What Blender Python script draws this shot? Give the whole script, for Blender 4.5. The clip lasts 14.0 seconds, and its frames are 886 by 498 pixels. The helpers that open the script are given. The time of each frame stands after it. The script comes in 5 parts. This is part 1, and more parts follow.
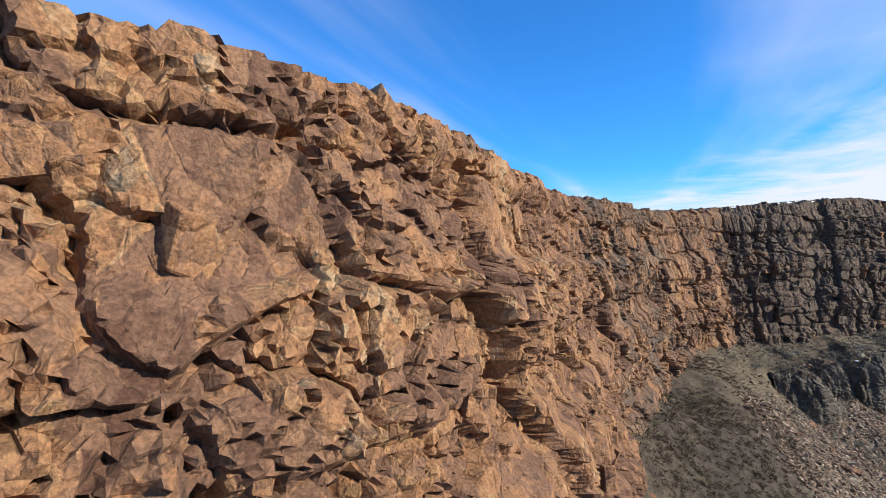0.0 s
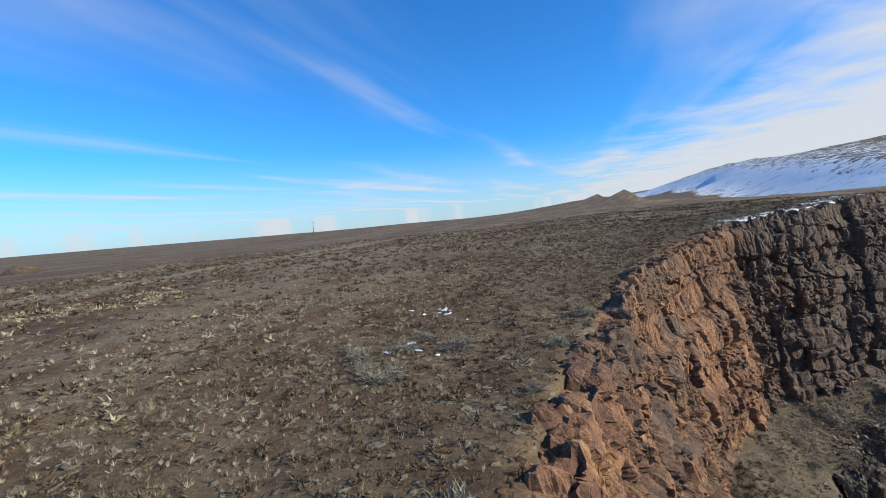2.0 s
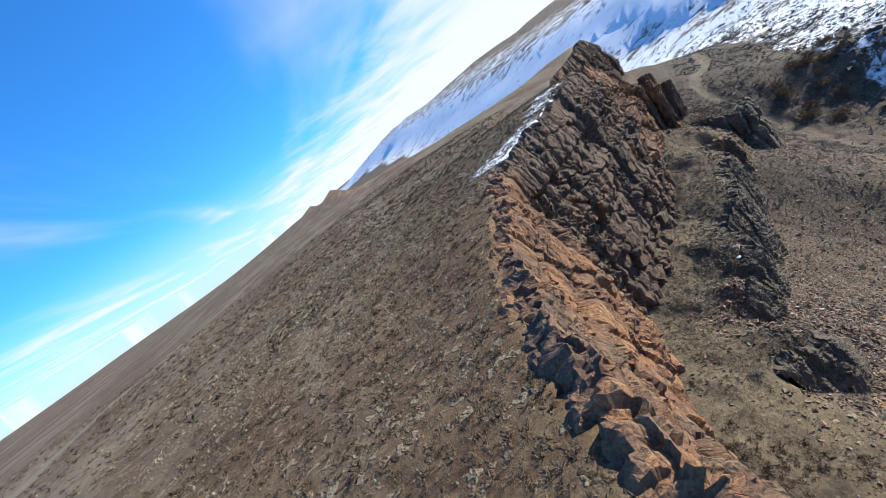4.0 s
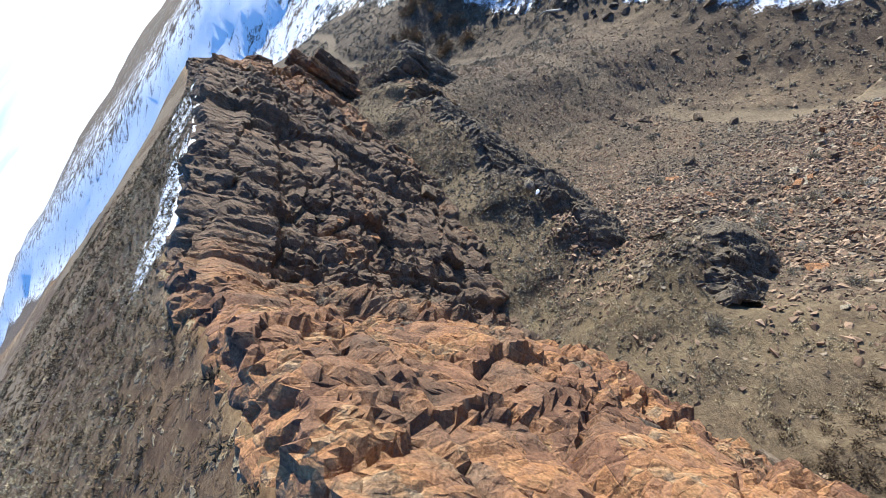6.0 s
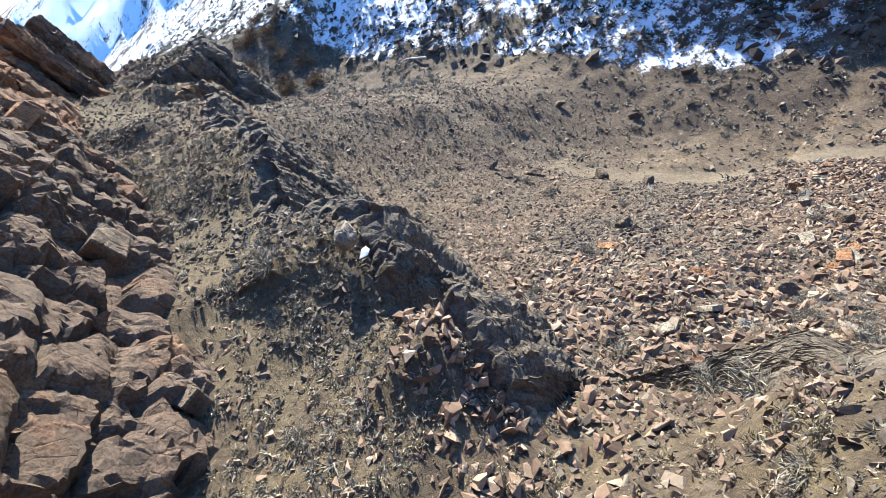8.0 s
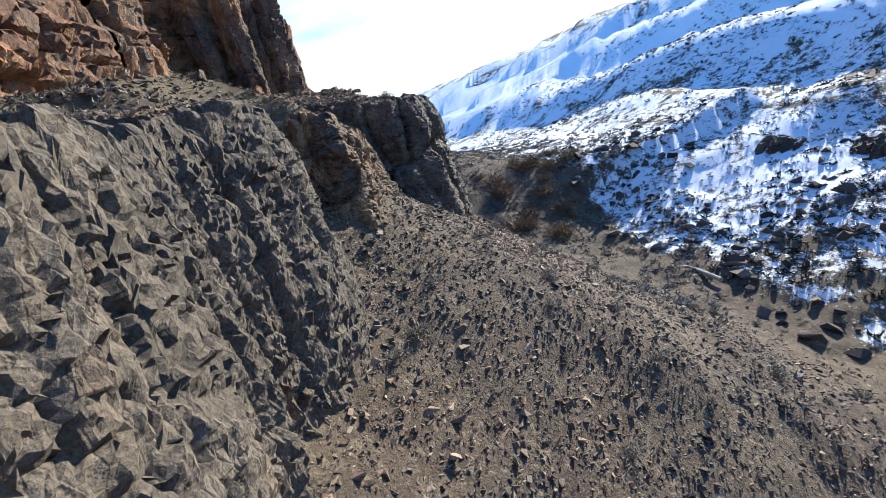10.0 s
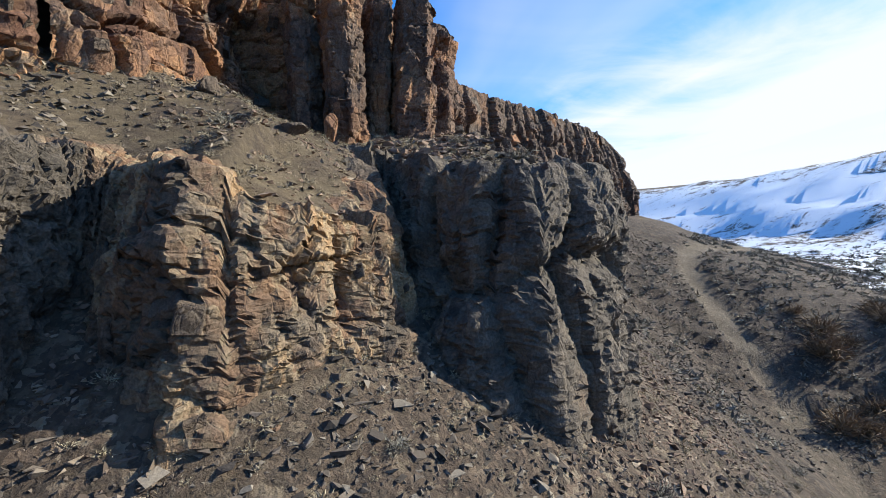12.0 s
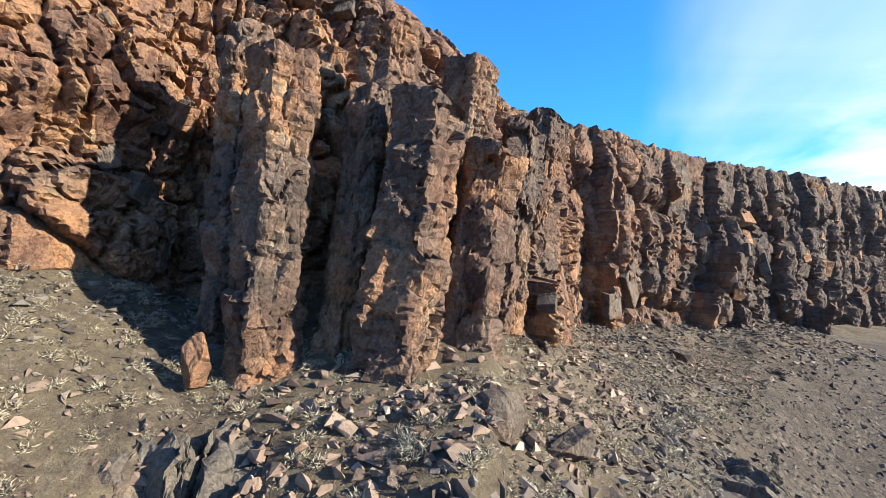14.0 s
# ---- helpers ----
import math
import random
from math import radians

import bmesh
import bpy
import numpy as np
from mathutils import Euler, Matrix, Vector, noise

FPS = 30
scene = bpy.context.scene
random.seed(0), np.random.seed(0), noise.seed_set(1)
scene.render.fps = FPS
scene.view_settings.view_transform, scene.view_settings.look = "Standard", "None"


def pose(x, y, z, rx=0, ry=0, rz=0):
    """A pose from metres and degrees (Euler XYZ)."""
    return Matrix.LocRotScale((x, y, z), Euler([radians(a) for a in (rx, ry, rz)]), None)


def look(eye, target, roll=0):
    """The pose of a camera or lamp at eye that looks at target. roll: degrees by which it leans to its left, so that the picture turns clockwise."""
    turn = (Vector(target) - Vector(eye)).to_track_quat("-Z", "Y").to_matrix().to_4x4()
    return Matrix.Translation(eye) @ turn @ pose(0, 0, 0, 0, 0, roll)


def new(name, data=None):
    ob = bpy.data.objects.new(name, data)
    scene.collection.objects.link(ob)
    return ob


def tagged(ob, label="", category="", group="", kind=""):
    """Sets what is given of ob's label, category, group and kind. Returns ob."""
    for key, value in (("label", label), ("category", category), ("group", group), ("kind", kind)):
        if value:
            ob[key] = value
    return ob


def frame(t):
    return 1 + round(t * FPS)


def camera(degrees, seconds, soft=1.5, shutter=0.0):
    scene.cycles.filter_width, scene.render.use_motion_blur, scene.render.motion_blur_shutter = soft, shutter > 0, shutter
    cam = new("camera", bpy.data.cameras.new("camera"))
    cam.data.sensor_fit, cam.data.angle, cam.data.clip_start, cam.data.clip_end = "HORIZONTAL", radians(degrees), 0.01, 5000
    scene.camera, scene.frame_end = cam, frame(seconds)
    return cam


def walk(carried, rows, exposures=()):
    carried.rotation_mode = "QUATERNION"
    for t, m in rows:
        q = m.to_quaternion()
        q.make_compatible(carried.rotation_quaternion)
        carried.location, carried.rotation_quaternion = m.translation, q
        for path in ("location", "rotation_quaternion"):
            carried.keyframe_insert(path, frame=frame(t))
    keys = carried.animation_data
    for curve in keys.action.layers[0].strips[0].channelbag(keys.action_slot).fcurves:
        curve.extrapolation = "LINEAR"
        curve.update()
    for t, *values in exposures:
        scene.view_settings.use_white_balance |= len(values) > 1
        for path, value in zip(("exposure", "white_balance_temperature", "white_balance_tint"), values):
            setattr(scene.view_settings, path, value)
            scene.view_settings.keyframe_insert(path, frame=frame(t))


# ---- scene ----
cam = camera(87.3, 14.0, soft=0.7)
METRES, EYE, TILT, LEAN, TURN = 120.0, 40.0, 0.0, 0.0, 0.0
ROWS = [
    (0.0, 0.0, 0.0, 0.0, 0.0, 0.0, 0.0),
    (0.5, 0.0072, 0.0386, 0.0188, 0.35, 0.49, 0.52),
    (1.0, 0.0134, 0.0741, 0.0359, -0.07, -0.21, 1.23),
    (1.5, 0.0197, 0.1107, 0.0504, -2.58, -1.91, 2.72),
    (2.0, 0.0262, 0.1462, 0.0621, -6.62, -3.52, 4.68),
    (2.5, 0.0338, 0.1819, 0.0713, -13.14, -3.91, 8.8),
    (3.0, 0.0442, 0.2167, 0.0789, -20.98, -5.18, 17.09),
    (5.5, 0.1525, 0.3485, 0.0765, -89.28, -44.06, 45.66),
    (6.0, 0.1782, 0.3648, 0.0612, -101.84, -51.94, 44.85),
    (6.5, 0.2035, 0.3778, 0.0409, -113.42, -56.48, 42.1),
    (7.0, 0.2292, 0.386, 0.017, -122.48, -60.11, 38.26),
    (7.5, 0.2559, 0.3904, -0.0113, -119.68, -56.29, 34.86),
    (8.0, 0.2849, 0.3905, -0.0406, -113.48, -49.21, 31.21),
    (8.5, 0.3182, 0.3866, -0.0688, -105.26, -37.94, 26.98),
    (9.0, 0.3561, 0.3799, -0.0925, -93.36, -25.51, 21.01),
    (11.5, 0.5352, 0.3782, -0.105, -43.24, -1.73, 2.09),
    (12.0, 0.561, 0.3864, -0.0955, -32.41, -1.12, 0.54),
    (12.5, 0.5837, 0.3976, -0.0845, -24.35, -1.19, -1.18),
    (13.0, 0.6033, 0.4114, -0.0725, -16.34, -0.37, -3.19),
    (13.5, 0.6196, 0.427, -0.0592, -10.64, 1.13, -5.17),
    (14.0, 0.633, 0.4437, -0.046, -6.17, 2.13, -5.25),
]
EXPOSURE = [(0.0, 0.2), (1.0, -0.25), (2.0, -0.12), (2.5, -0.1), (3.2, 0.12), (5.5, 0.6), (6.5, 0.85), (8.0, 1.25), (9.0, 1.2), (11.3, 0.2), (12.5, 0.64), (14.0, 0.92)]
walk(cam, [(t, pose(0, 0, EYE, TILT, LEAN, TURN) @ pose(METRES * x, METRES * y, METRES * z, 90 + pitch, roll, yaw)) for t, x, y, z, yaw, pitch, roll in ROWS], EXPOSURE)
# ---- light ----
SUN_AZ, SUN_EL = -22.0, 28.0        # degrees from +x towards +y, and above the horizon
sx = math.cos(radians(SUN_EL)) * math.cos(radians(SUN_AZ))
sy = math.cos(radians(SUN_EL)) * math.sin(radians(SUN_AZ))
sz = math.sin(radians(SUN_EL))
sun = new("sun", bpy.data.lights.new("sun", "SUN"))
sun.data.energy, sun.data.angle, sun.data.color = 7.4, radians(0.53), (1.0, 0.98, 0.89)
sun.matrix_world = look((200 * sx, 200 * sy, 200 * sz), (0, 0, 0))


class Graph:
    """Short notation for node trees."""

    def __init__(self, tree):
        self.t = tree
        tree.nodes.clear()

    def n(self, kind, ins=None):
        node = self.t.nodes.new(kind)
        for k, v in (ins or {}).items():
            self.plug(node.inputs[k], v)
        return node

    def plug(self, sock, v):
        if isinstance(v, bpy.types.NodeSocket):
            self.t.links.new(v, sock)
        else:
            sock.default_value = v

    def noise(self, vec, scale, detail=4.0, rough=0.55, dist=0.0):
        return self.n("ShaderNodeTexNoise", {"Vector": vec, "Scale": scale, "Detail": detail, "Roughness": rough, "Distortion": dist}).outputs["Fac"]

    def voronoi(self, vec, scale, feature="F1"):
        node = self.n("ShaderNodeTexVoronoi")
        node.feature = feature
        self.plug(node.inputs["Vector"], vec)
        self.plug(node.inputs["Scale"], scale)
        return node

    def math(self, op, a, b=0.0):
        node = self.n("ShaderNodeMath")
        node.operation = op
        self.plug(node.inputs[0], a)
        self.plug(node.inputs[1], b)
        return node.outputs[0]

    def span(self, v, a, b, lo=0.0, hi=1.0):
        node = self.n("ShaderNodeMapRange")
        node.interpolation_type = "SMOOTHSTEP"
        for k, x in enumerate((v, a, b, lo, hi)):
            self.plug(node.inputs[k], x)
        return node.outputs[0]

    def mix(self, f, a, b, blend="MIX"):
        node = self.n("ShaderNodeMix")
        node.data_type, node.blend_type = "RGBA", blend
        for k, x in ((0, f), (6, a), (7, b)):
            self.plug(node.inputs[k], x)
        return node.outputs[2]

    def ramp(self, f, stops):
        r = self.n("ShaderNodeValToRGB", {0: f})
        el = r.color_ramp.elements
        while len(el) < len(stops):
            el.new(0.5)
        for e, (p, c) in zip(el, stops):
            e.position, e.color = p, (*c, 1)
        return r.outputs[0]

    def attr(self, name):
        node = self.n("ShaderNodeAttribute")
        node.attribute_name = name
        return node.outputs["Fac"]

    def bump(self, height, strength, distance):
        return self.n("ShaderNodeBump", {"Strength": strength, "Distance": distance, "Height": height}).outputs[0]


def col(r, g, b):
    return (r, g, b, 1.0)


# sky with high thin cloud
world = bpy.data.worlds.new("world")
scene.world = world
world.use_nodes = True
g = Graph(world.node_tree)
sky = g.n("ShaderNodeTexSky")
sky.sky_type, sky.sun_disc = "NISHITA", False
sky.sun_elevation, sky.sun_rotation = radians(SUN_EL), radians(90 - SUN_AZ)
sky.altitude, sky.air_density, sky.dust_density, sky.ozone_density = 400.0, 1.0, 0.4, 2.2
gen = g.n("ShaderNodeTexCoord").outputs["Generated"]
sep = g.n("ShaderNodeSeparateXYZ", {0: gen})
up = g.math("MAXIMUM", sep.outputs[2], 0.03)
px = g.math("DIVIDE", sep.outputs[0], up)
py = g.math("DIVIDE", sep.outputs[1], up)
plane = g.n("ShaderNodeCombineXYZ", {0: px, 1: py, 2: 0.0}).outputs[0]
# long streaks that run together towards the north-east
turned = g.n("ShaderNodeMapping", {"Vector": plane, "Rotation": (0, 0, radians(-66))}).outputs[0]
streak = g.n("ShaderNodeMapping", {"Vector": turned, "Scale": (0.085, 0.42, 1)}).outputs[0]
wisps = g.span(g.noise(streak, 1.5, 5.0, 0.48, 0.35), 0.46, 0.70)
veil = g.span(g.noise(plane, 0.35, 5.0, 0.5, 0.8), 0.40, 0.70)
# a bank of high cloud across the sun's side, with a slanting edge
edge_dot = g.n("ShaderNodeVectorMath", {0: gen, 1: (0.537, -0.144, -0.831)})
edge_dot.operation = "DOT_PRODUCT"
ragged = g.math("ADD", edge_dot.outputs["Value"], g.math("MULTIPLY", g.math("SUBTRACT", g.noise(plane, 0.9, 7.0, 0.58, 0.5), 0.5), 0.34))
bank = g.math("MULTIPLY", g.span(ragged, -0.02, 0.22), 0.92)
low = g.span(sep.outputs[2], 0.17, -0.02, 0.0, 0.62)
cloud = g.math("MINIMUM", g.math("ADD", g.math("ADD", g.math("MULTIPLY", wisps, 0.34), g.math("MULTIPLY", g.math("MULTIPLY", veil, wisps), 0.36)), g.math("ADD", bank, low)), 0.96)
deep = g.mix(1.0, sky.outputs[0], col(0.32, 1.13, 1.98), "MULTIPLY")
white = g.n("ShaderNodeRGB")
white.outputs[0].default_value = (6.6, 6.9, 7.4, 1)
skycol = g.mix(cloud, deep, white.outputs[0])
g.n("ShaderNodeOutputWorld", {0: g.n("ShaderNodeBackground", {0: skycol, 1: 0.115}).outputs[0]})


# ---- noise on arrays ----
def hashed(ix, iy, seed):
    n = (ix.astype(np.int64) * 374761393 + iy.astype(np.int64) * 668265263 + seed * 1442695041) & 0xFFFFFFFF
    n = ((n ^ (n >> 13)) * 1274126177) & 0xFFFFFFFF
    n = ((n ^ (n >> 16)) * 2246822519) & 0xFFFFFFFF
    return ((n ^ (n >> 15)) & 0xFFFFFF) / 16777216.0


def vnoise(x, y, seed=0):
    ix, iy = np.floor(x), np.floor(y)
    fx, fy = x - ix, y - iy
    fx, fy = fx * fx * (3 - 2 * fx), fy * fy * (3 - 2 * fy)
    a, b = hashed(ix, iy, seed), hashed(ix + 1, iy, seed)
    c, d = hashed(ix, iy + 1, seed), hashed(ix + 1, iy + 1, seed)
    return (a * (1 - fx) + b * fx) * (1 - fy) + (c * (1 - fx) + d * fx) * fy - 0.5


def fbm(x, y, seed=0, octaves=4, gain=0.5):
    total, amp = np.zeros_like(x, dtype=float), 1.0
    for k in range(octaves):
        total += amp * vnoise(x * 2 ** k + 17.3 * k, y * 2 ** k - 9.1 * k, seed + k)
        amp *= gain
    return total


def cells(u, v, seed):
    """Nearest cell: its ix, iy, the offset from its heart, and the gap to the next cell."""
    iu, iv = np.floor(u), np.floor(v)
    best = np.full(u.shape, 9.0)
    second = best.copy()
    bx, by, ox, oy = np.zeros_like(u), np.zeros_like(u), np.zeros_like(u), np.zeros_like(u)
    for a in (-1, 0, 1):
        for b in (-1, 0, 1):
            cx, cy = iu + a, iv + b
            dx = u - (cx + 0.12 + 0.76 * hashed(cx, cy, seed))
            dy = v - (cy + 0.12 + 0.76 * hashed(cx, cy, seed + 1))
            d = (dx ** 4 + dy ** 4) ** 0.25
            near = d < best
            second = np.where(near, best, np.minimum(second, d))
            bx, by = np.where(near, cx, bx), np.where(near, cy, by)
            ox, oy = np.where(near, dx, ox), np.where(near, dy, oy)
            best = np.where(near, d, best)
    return bx, by, ox, oy, second - best


def facets(u, v, a, b, seed, amp, tilt, crack, lean=0.0):
    """Relief of broken blocks a wide and b high: each cell is a plane of its own, with a crack about it."""
    w = fbm(u / a * 0.9, v / b * 0.9, seed + 50, 3)
    w2 = fbm(u / a * 0.9 + 40, v / b * 0.9, seed + 60, 3)
    cx, cy, ox, oy, gap = cells(u / a + 0.16 * w + lean * v / b, v / b + 0.16 * w2, seed)
    r1, r2, r3 = hashed(cx, cy, seed + 2), hashed(cx, cy, seed + 3), hashed(cx, cy, seed + 4)
    relief = amp * (r1 - 0.5) + tilt * ((r2 - 0.5) * ox * a + (r3 - 0.47) * oy * b)
    relief -= crack * np.clip(1 - gap / 0.09, 0, 1)
    return relief, hashed(cx, cy, seed + 5)


def smooth(a, b, x):
    k = np.clip((x - a) / (b - a), 0, 1)
    return k * k * (3 - 2 * k)


# ---- plan ----
def spline(knots, step):
    """A Catmull-Rom line through the knots, sampled about every step metres; the extra columns run along."""
    k = np.array(knots, float)
    k = np.vstack([2 * k[0] - k[1], k, 2 * k[-1] - k[-2]])
    out = []
    for i in range(1, len(k) - 2):
        n = min(24, max(2, int(np.hypot(*(k[i + 1, :2] - k[i, :2])) / step)))
        q = np.linspace(0, 1, n, endpoint=False)[:, None]
        p0, p1, p2, p3 = k[i - 1:i + 3]
        out.append(0.5 * (2 * p1 + (p2 - p0) * q + (2 * p0 - 5 * p1 + 4 * p2 - p3) * q ** 2 + (3 * p1 - p0 - 3 * p2 + p3) * q ** 3))
    out.append(k[-2][None])
    return np.vstack(out)


def beside(line, x, y):
    """Signed distance to a line (right of its way is plus), and its extra columns at the nearest place."""
    p, e = line[:-1], np.diff(line, axis=0)
    ee = e[:, 0] ** 2 + e[:, 1] ** 2
    fx, fy = np.ravel(x), np.ravel(y)
    dist, extra = np.empty(len(fx)), np.empty((line.shape[1] - 2, len(fx)))
    for i in range(0, len(fx), 2000):
        cx, cy = fx[i:i + 2000, None], fy[i:i + 2000, None]
        dx, dy = cx - p[:, 0], cy - p[:, 1]
        k = np.clip((dx * e[:, 0] + dy * e[:, 1]) / ee, 0, 1)
        dx -= k * e[:, 0]
        dy -= k * e[:, 1]
        d = dx * dx + dy * dy
        j = np.argmin(d, axis=1)
        r = np.arange(len(j))
        side = np.where(dx[r, j] * e[j, 1] - dy[r, j] * e[j, 0] >= 0, 1.0, -1.0)
        dist[i:i + 2000] = np.sqrt(d[r, j]) * side
        for c in range(len(extra)):
            extra[c, i:i + 2000] = p[j, 2 + c] + k[r, j] * e[j, 2 + c]
    return dist.reshape(x.shape), [c.reshape(x.shape) for c in extra]


# x, y, height of the edge, height of the foot, how far the foot stands out, bulge of the face
RIM = [(-90, -70, 45, 27, 4, 1), (-30, -14, 45, 27, 4, 1), (-14, 0.2, 44.0, 28, 4, 1), (-3.9, 7.1, 43.0, 29, 4, 1), (-0.7, 10.8, 42.9, 30, 4, 1), (0.6, 14.0, 42.9, 30, 4, 1), (3.1, 19.8, 43.0, 30, 4.2, 1),
       (6.6, 27.8, 43.2, 30, 4, 1), (10.9, 34.2, 43.5, 29.5, 4, 1), (15.3, 41, 43.9, 29, 3.6, 1.2), (21, 47.3, 44.0, 29.5, 3.2, 1.4), (27, 52, 44.3, 30, 3, 1.6), (33.5, 57, 44.9, 29.6, 2.4, 1.8),
       (41, 57.6, 45.5, 29.4, 2.4, 1.8), (50, 60, 46.4, 30.2, 2.6, 1.8), (58, 62.4, 46.4, 31.5, 2.4, 1.8), (62, 63.6, 46, 32.5, 2.4, 1.8), (65.4, 65.2, 45.4, 34.2, 3.2, 2), (67.6, 66.6, 45, 34.1, 2.2, 2),
       (69.2, 68, 45, 33.7, 1.4, 2), (71, 69, 45, 33.6, 3.4, 2), (73, 69.8, 45, 33.5, 6.2, 2), (75.5, 71.3, 44, 33.2, 6.2, 2), (78.5, 73.8, 42.8, 32.8, 4, 1.8), (81, 77.2, 42.9, 32.2, 2.6, 1.8),
       (84, 82.5, 44.2, 32, 2.2, 1.8), (89, 86, 45.4, 32, 2.2, 1.8), (100, 90.5, 45.8, 32, 2.2, 1.8), (117, 96, 46.8, 32, 2.4, 1.8), (133, 103, 48, 32.5, 2.6, 1.8), (143, 107.5, 47.6, 33, 5, 1.6),
       (147, 118, 46, 34, 5, 1.6), (156, 200, 47, 36, 3, 1.6), (260, 420, 50, 40, 3, 1.6), (700, 1500, 60, 50, 3, 1.6), (1500, 4000, 60, 50, 3, 1.6)]
# x, y, height of the shelf's edge, height of its foot
SHELF = [(6, 14, 27, 27), (18, 31, 27, 27), (26, 39, 27.2, 26.9), (30.2, 43.4, 27.4, 26.8), (31.5, 45.2, 28.0, 24.6), (33.0, 45.1, 28.2, 24.4), (34.6, 44.0, 27.9, 25.0), (36.4, 44.6, 27.4, 26.0), (37.6, 47.9, 26.6, 26.4), (39.2, 48.9, 27.6, 25.0), (40.8, 48.7, 28.3, 24.2), (42.2, 50.2, 27.4, 25.8), (43.4, 50.6, 27.4, 25.6), (45.8, 49.9, 28.1, 24.0),
         (49.4, 52.6, 28.6, 23.6), (54.5, 52.2, 29.4, 21.6), (58.5, 54.4, 29.4, 22.2), (61.4, 54.4, 29.8, 23.0), (63.2, 55.2, 30.0, 25.2), (64.3, 57.0, 30.4, 26.4), (66.3, 58.6, 30.6, 26.9), (67.6, 58.2, 30.3, 26.8), (68.3, 55.9, 29.8, 25.8), (71.2, 56.7, 29.2, 26),
         (72.0, 57.9, 30.0, 26.2), (72.9, 60.9, 31.6, 26.8), (74.3, 60.4, 31.5, 26.4), (74.9, 56.3, 30.4, 25.2), (77.0, 56.1, 30.5, 24.0), (79.4, 56.8, 30.5, 22.8), (81.0, 59.2, 30.4, 23.4), (83, 62, 30.2, 26), (88, 68, 29.4, 28.4), (96, 77, 29.8, 29.8), (112, 84, 31, 31), (140, 95, 31.5, 31.5), (157, 110, 32, 32), (176, 200, 35, 35)]
# the even slope below it: x, y, height
SLOPE = [(6, 14, 27), (32, 44, 26.3), (40, 48.2, 25.6), (46, 51, 24.6), (53, 52.4, 22.9), (60, 54.2, 23.0), (66, 55.6, 26.0), (70, 56.5, 27.5), (77, 58.5, 26.8), (84, 64, 27.4), (96, 77, 29.8), (113, 84.5, 31.2), (141, 95, 31.7), (159, 112, 32), (178, 200, 35)]
FAR_FOOT = [(-400, -300), (-120, -90), (0, -28), (40, 3), (59, 15.5), (79.5, 28.5), (117.5, 51), (160, 78), (205, 120), (240, 180), (330, 350), (820, 1400), (1700, 4000)]
TRACK = [(30, -8), (42, 11), (50, 24), (55.6, 33.4), (60.4, 38.4), (67.5, 41.2), (76, 45), (88, 49), (97, 54), (104, 60), (108.5, 67), (114, 73), (123, 77), (134, 78), (150, 84), (175, 96), (205, 112)]
TOP_TRACK = [(-60, 0), (-26, 50), (-16, 69), (-12.5, 80), (-8, 90), (-3, 102), (6, 118), (30, 150), (70, 210)]
# x, y, height of a rock wall on the far side
FAR_WALL = [(128, 36, 0), (116, 26, 0), (106, 18, 1.2), (97, 12, 4), (89, 5, 5), (79, -5, 5), (62, -24, 4.5), (22, -68, 4)]
rim_line, shelf_line, slope_line = spline(RIM, 3.0), spline(SHELF, 1.1), spline(SLOPE, 5.0)
far_line, track_line = spline(FAR_FOOT, 14.0), spline(TRACK, 4.0)
top_track_line, wall_line = spline(TOP_TRACK, 6.0), spline(FAR_WALL, 4.0)


def floor_z(x):
    return 3.0 + 24.0 * (1 - np.exp(-np.maximum(x - 58, -20) / 95.0))


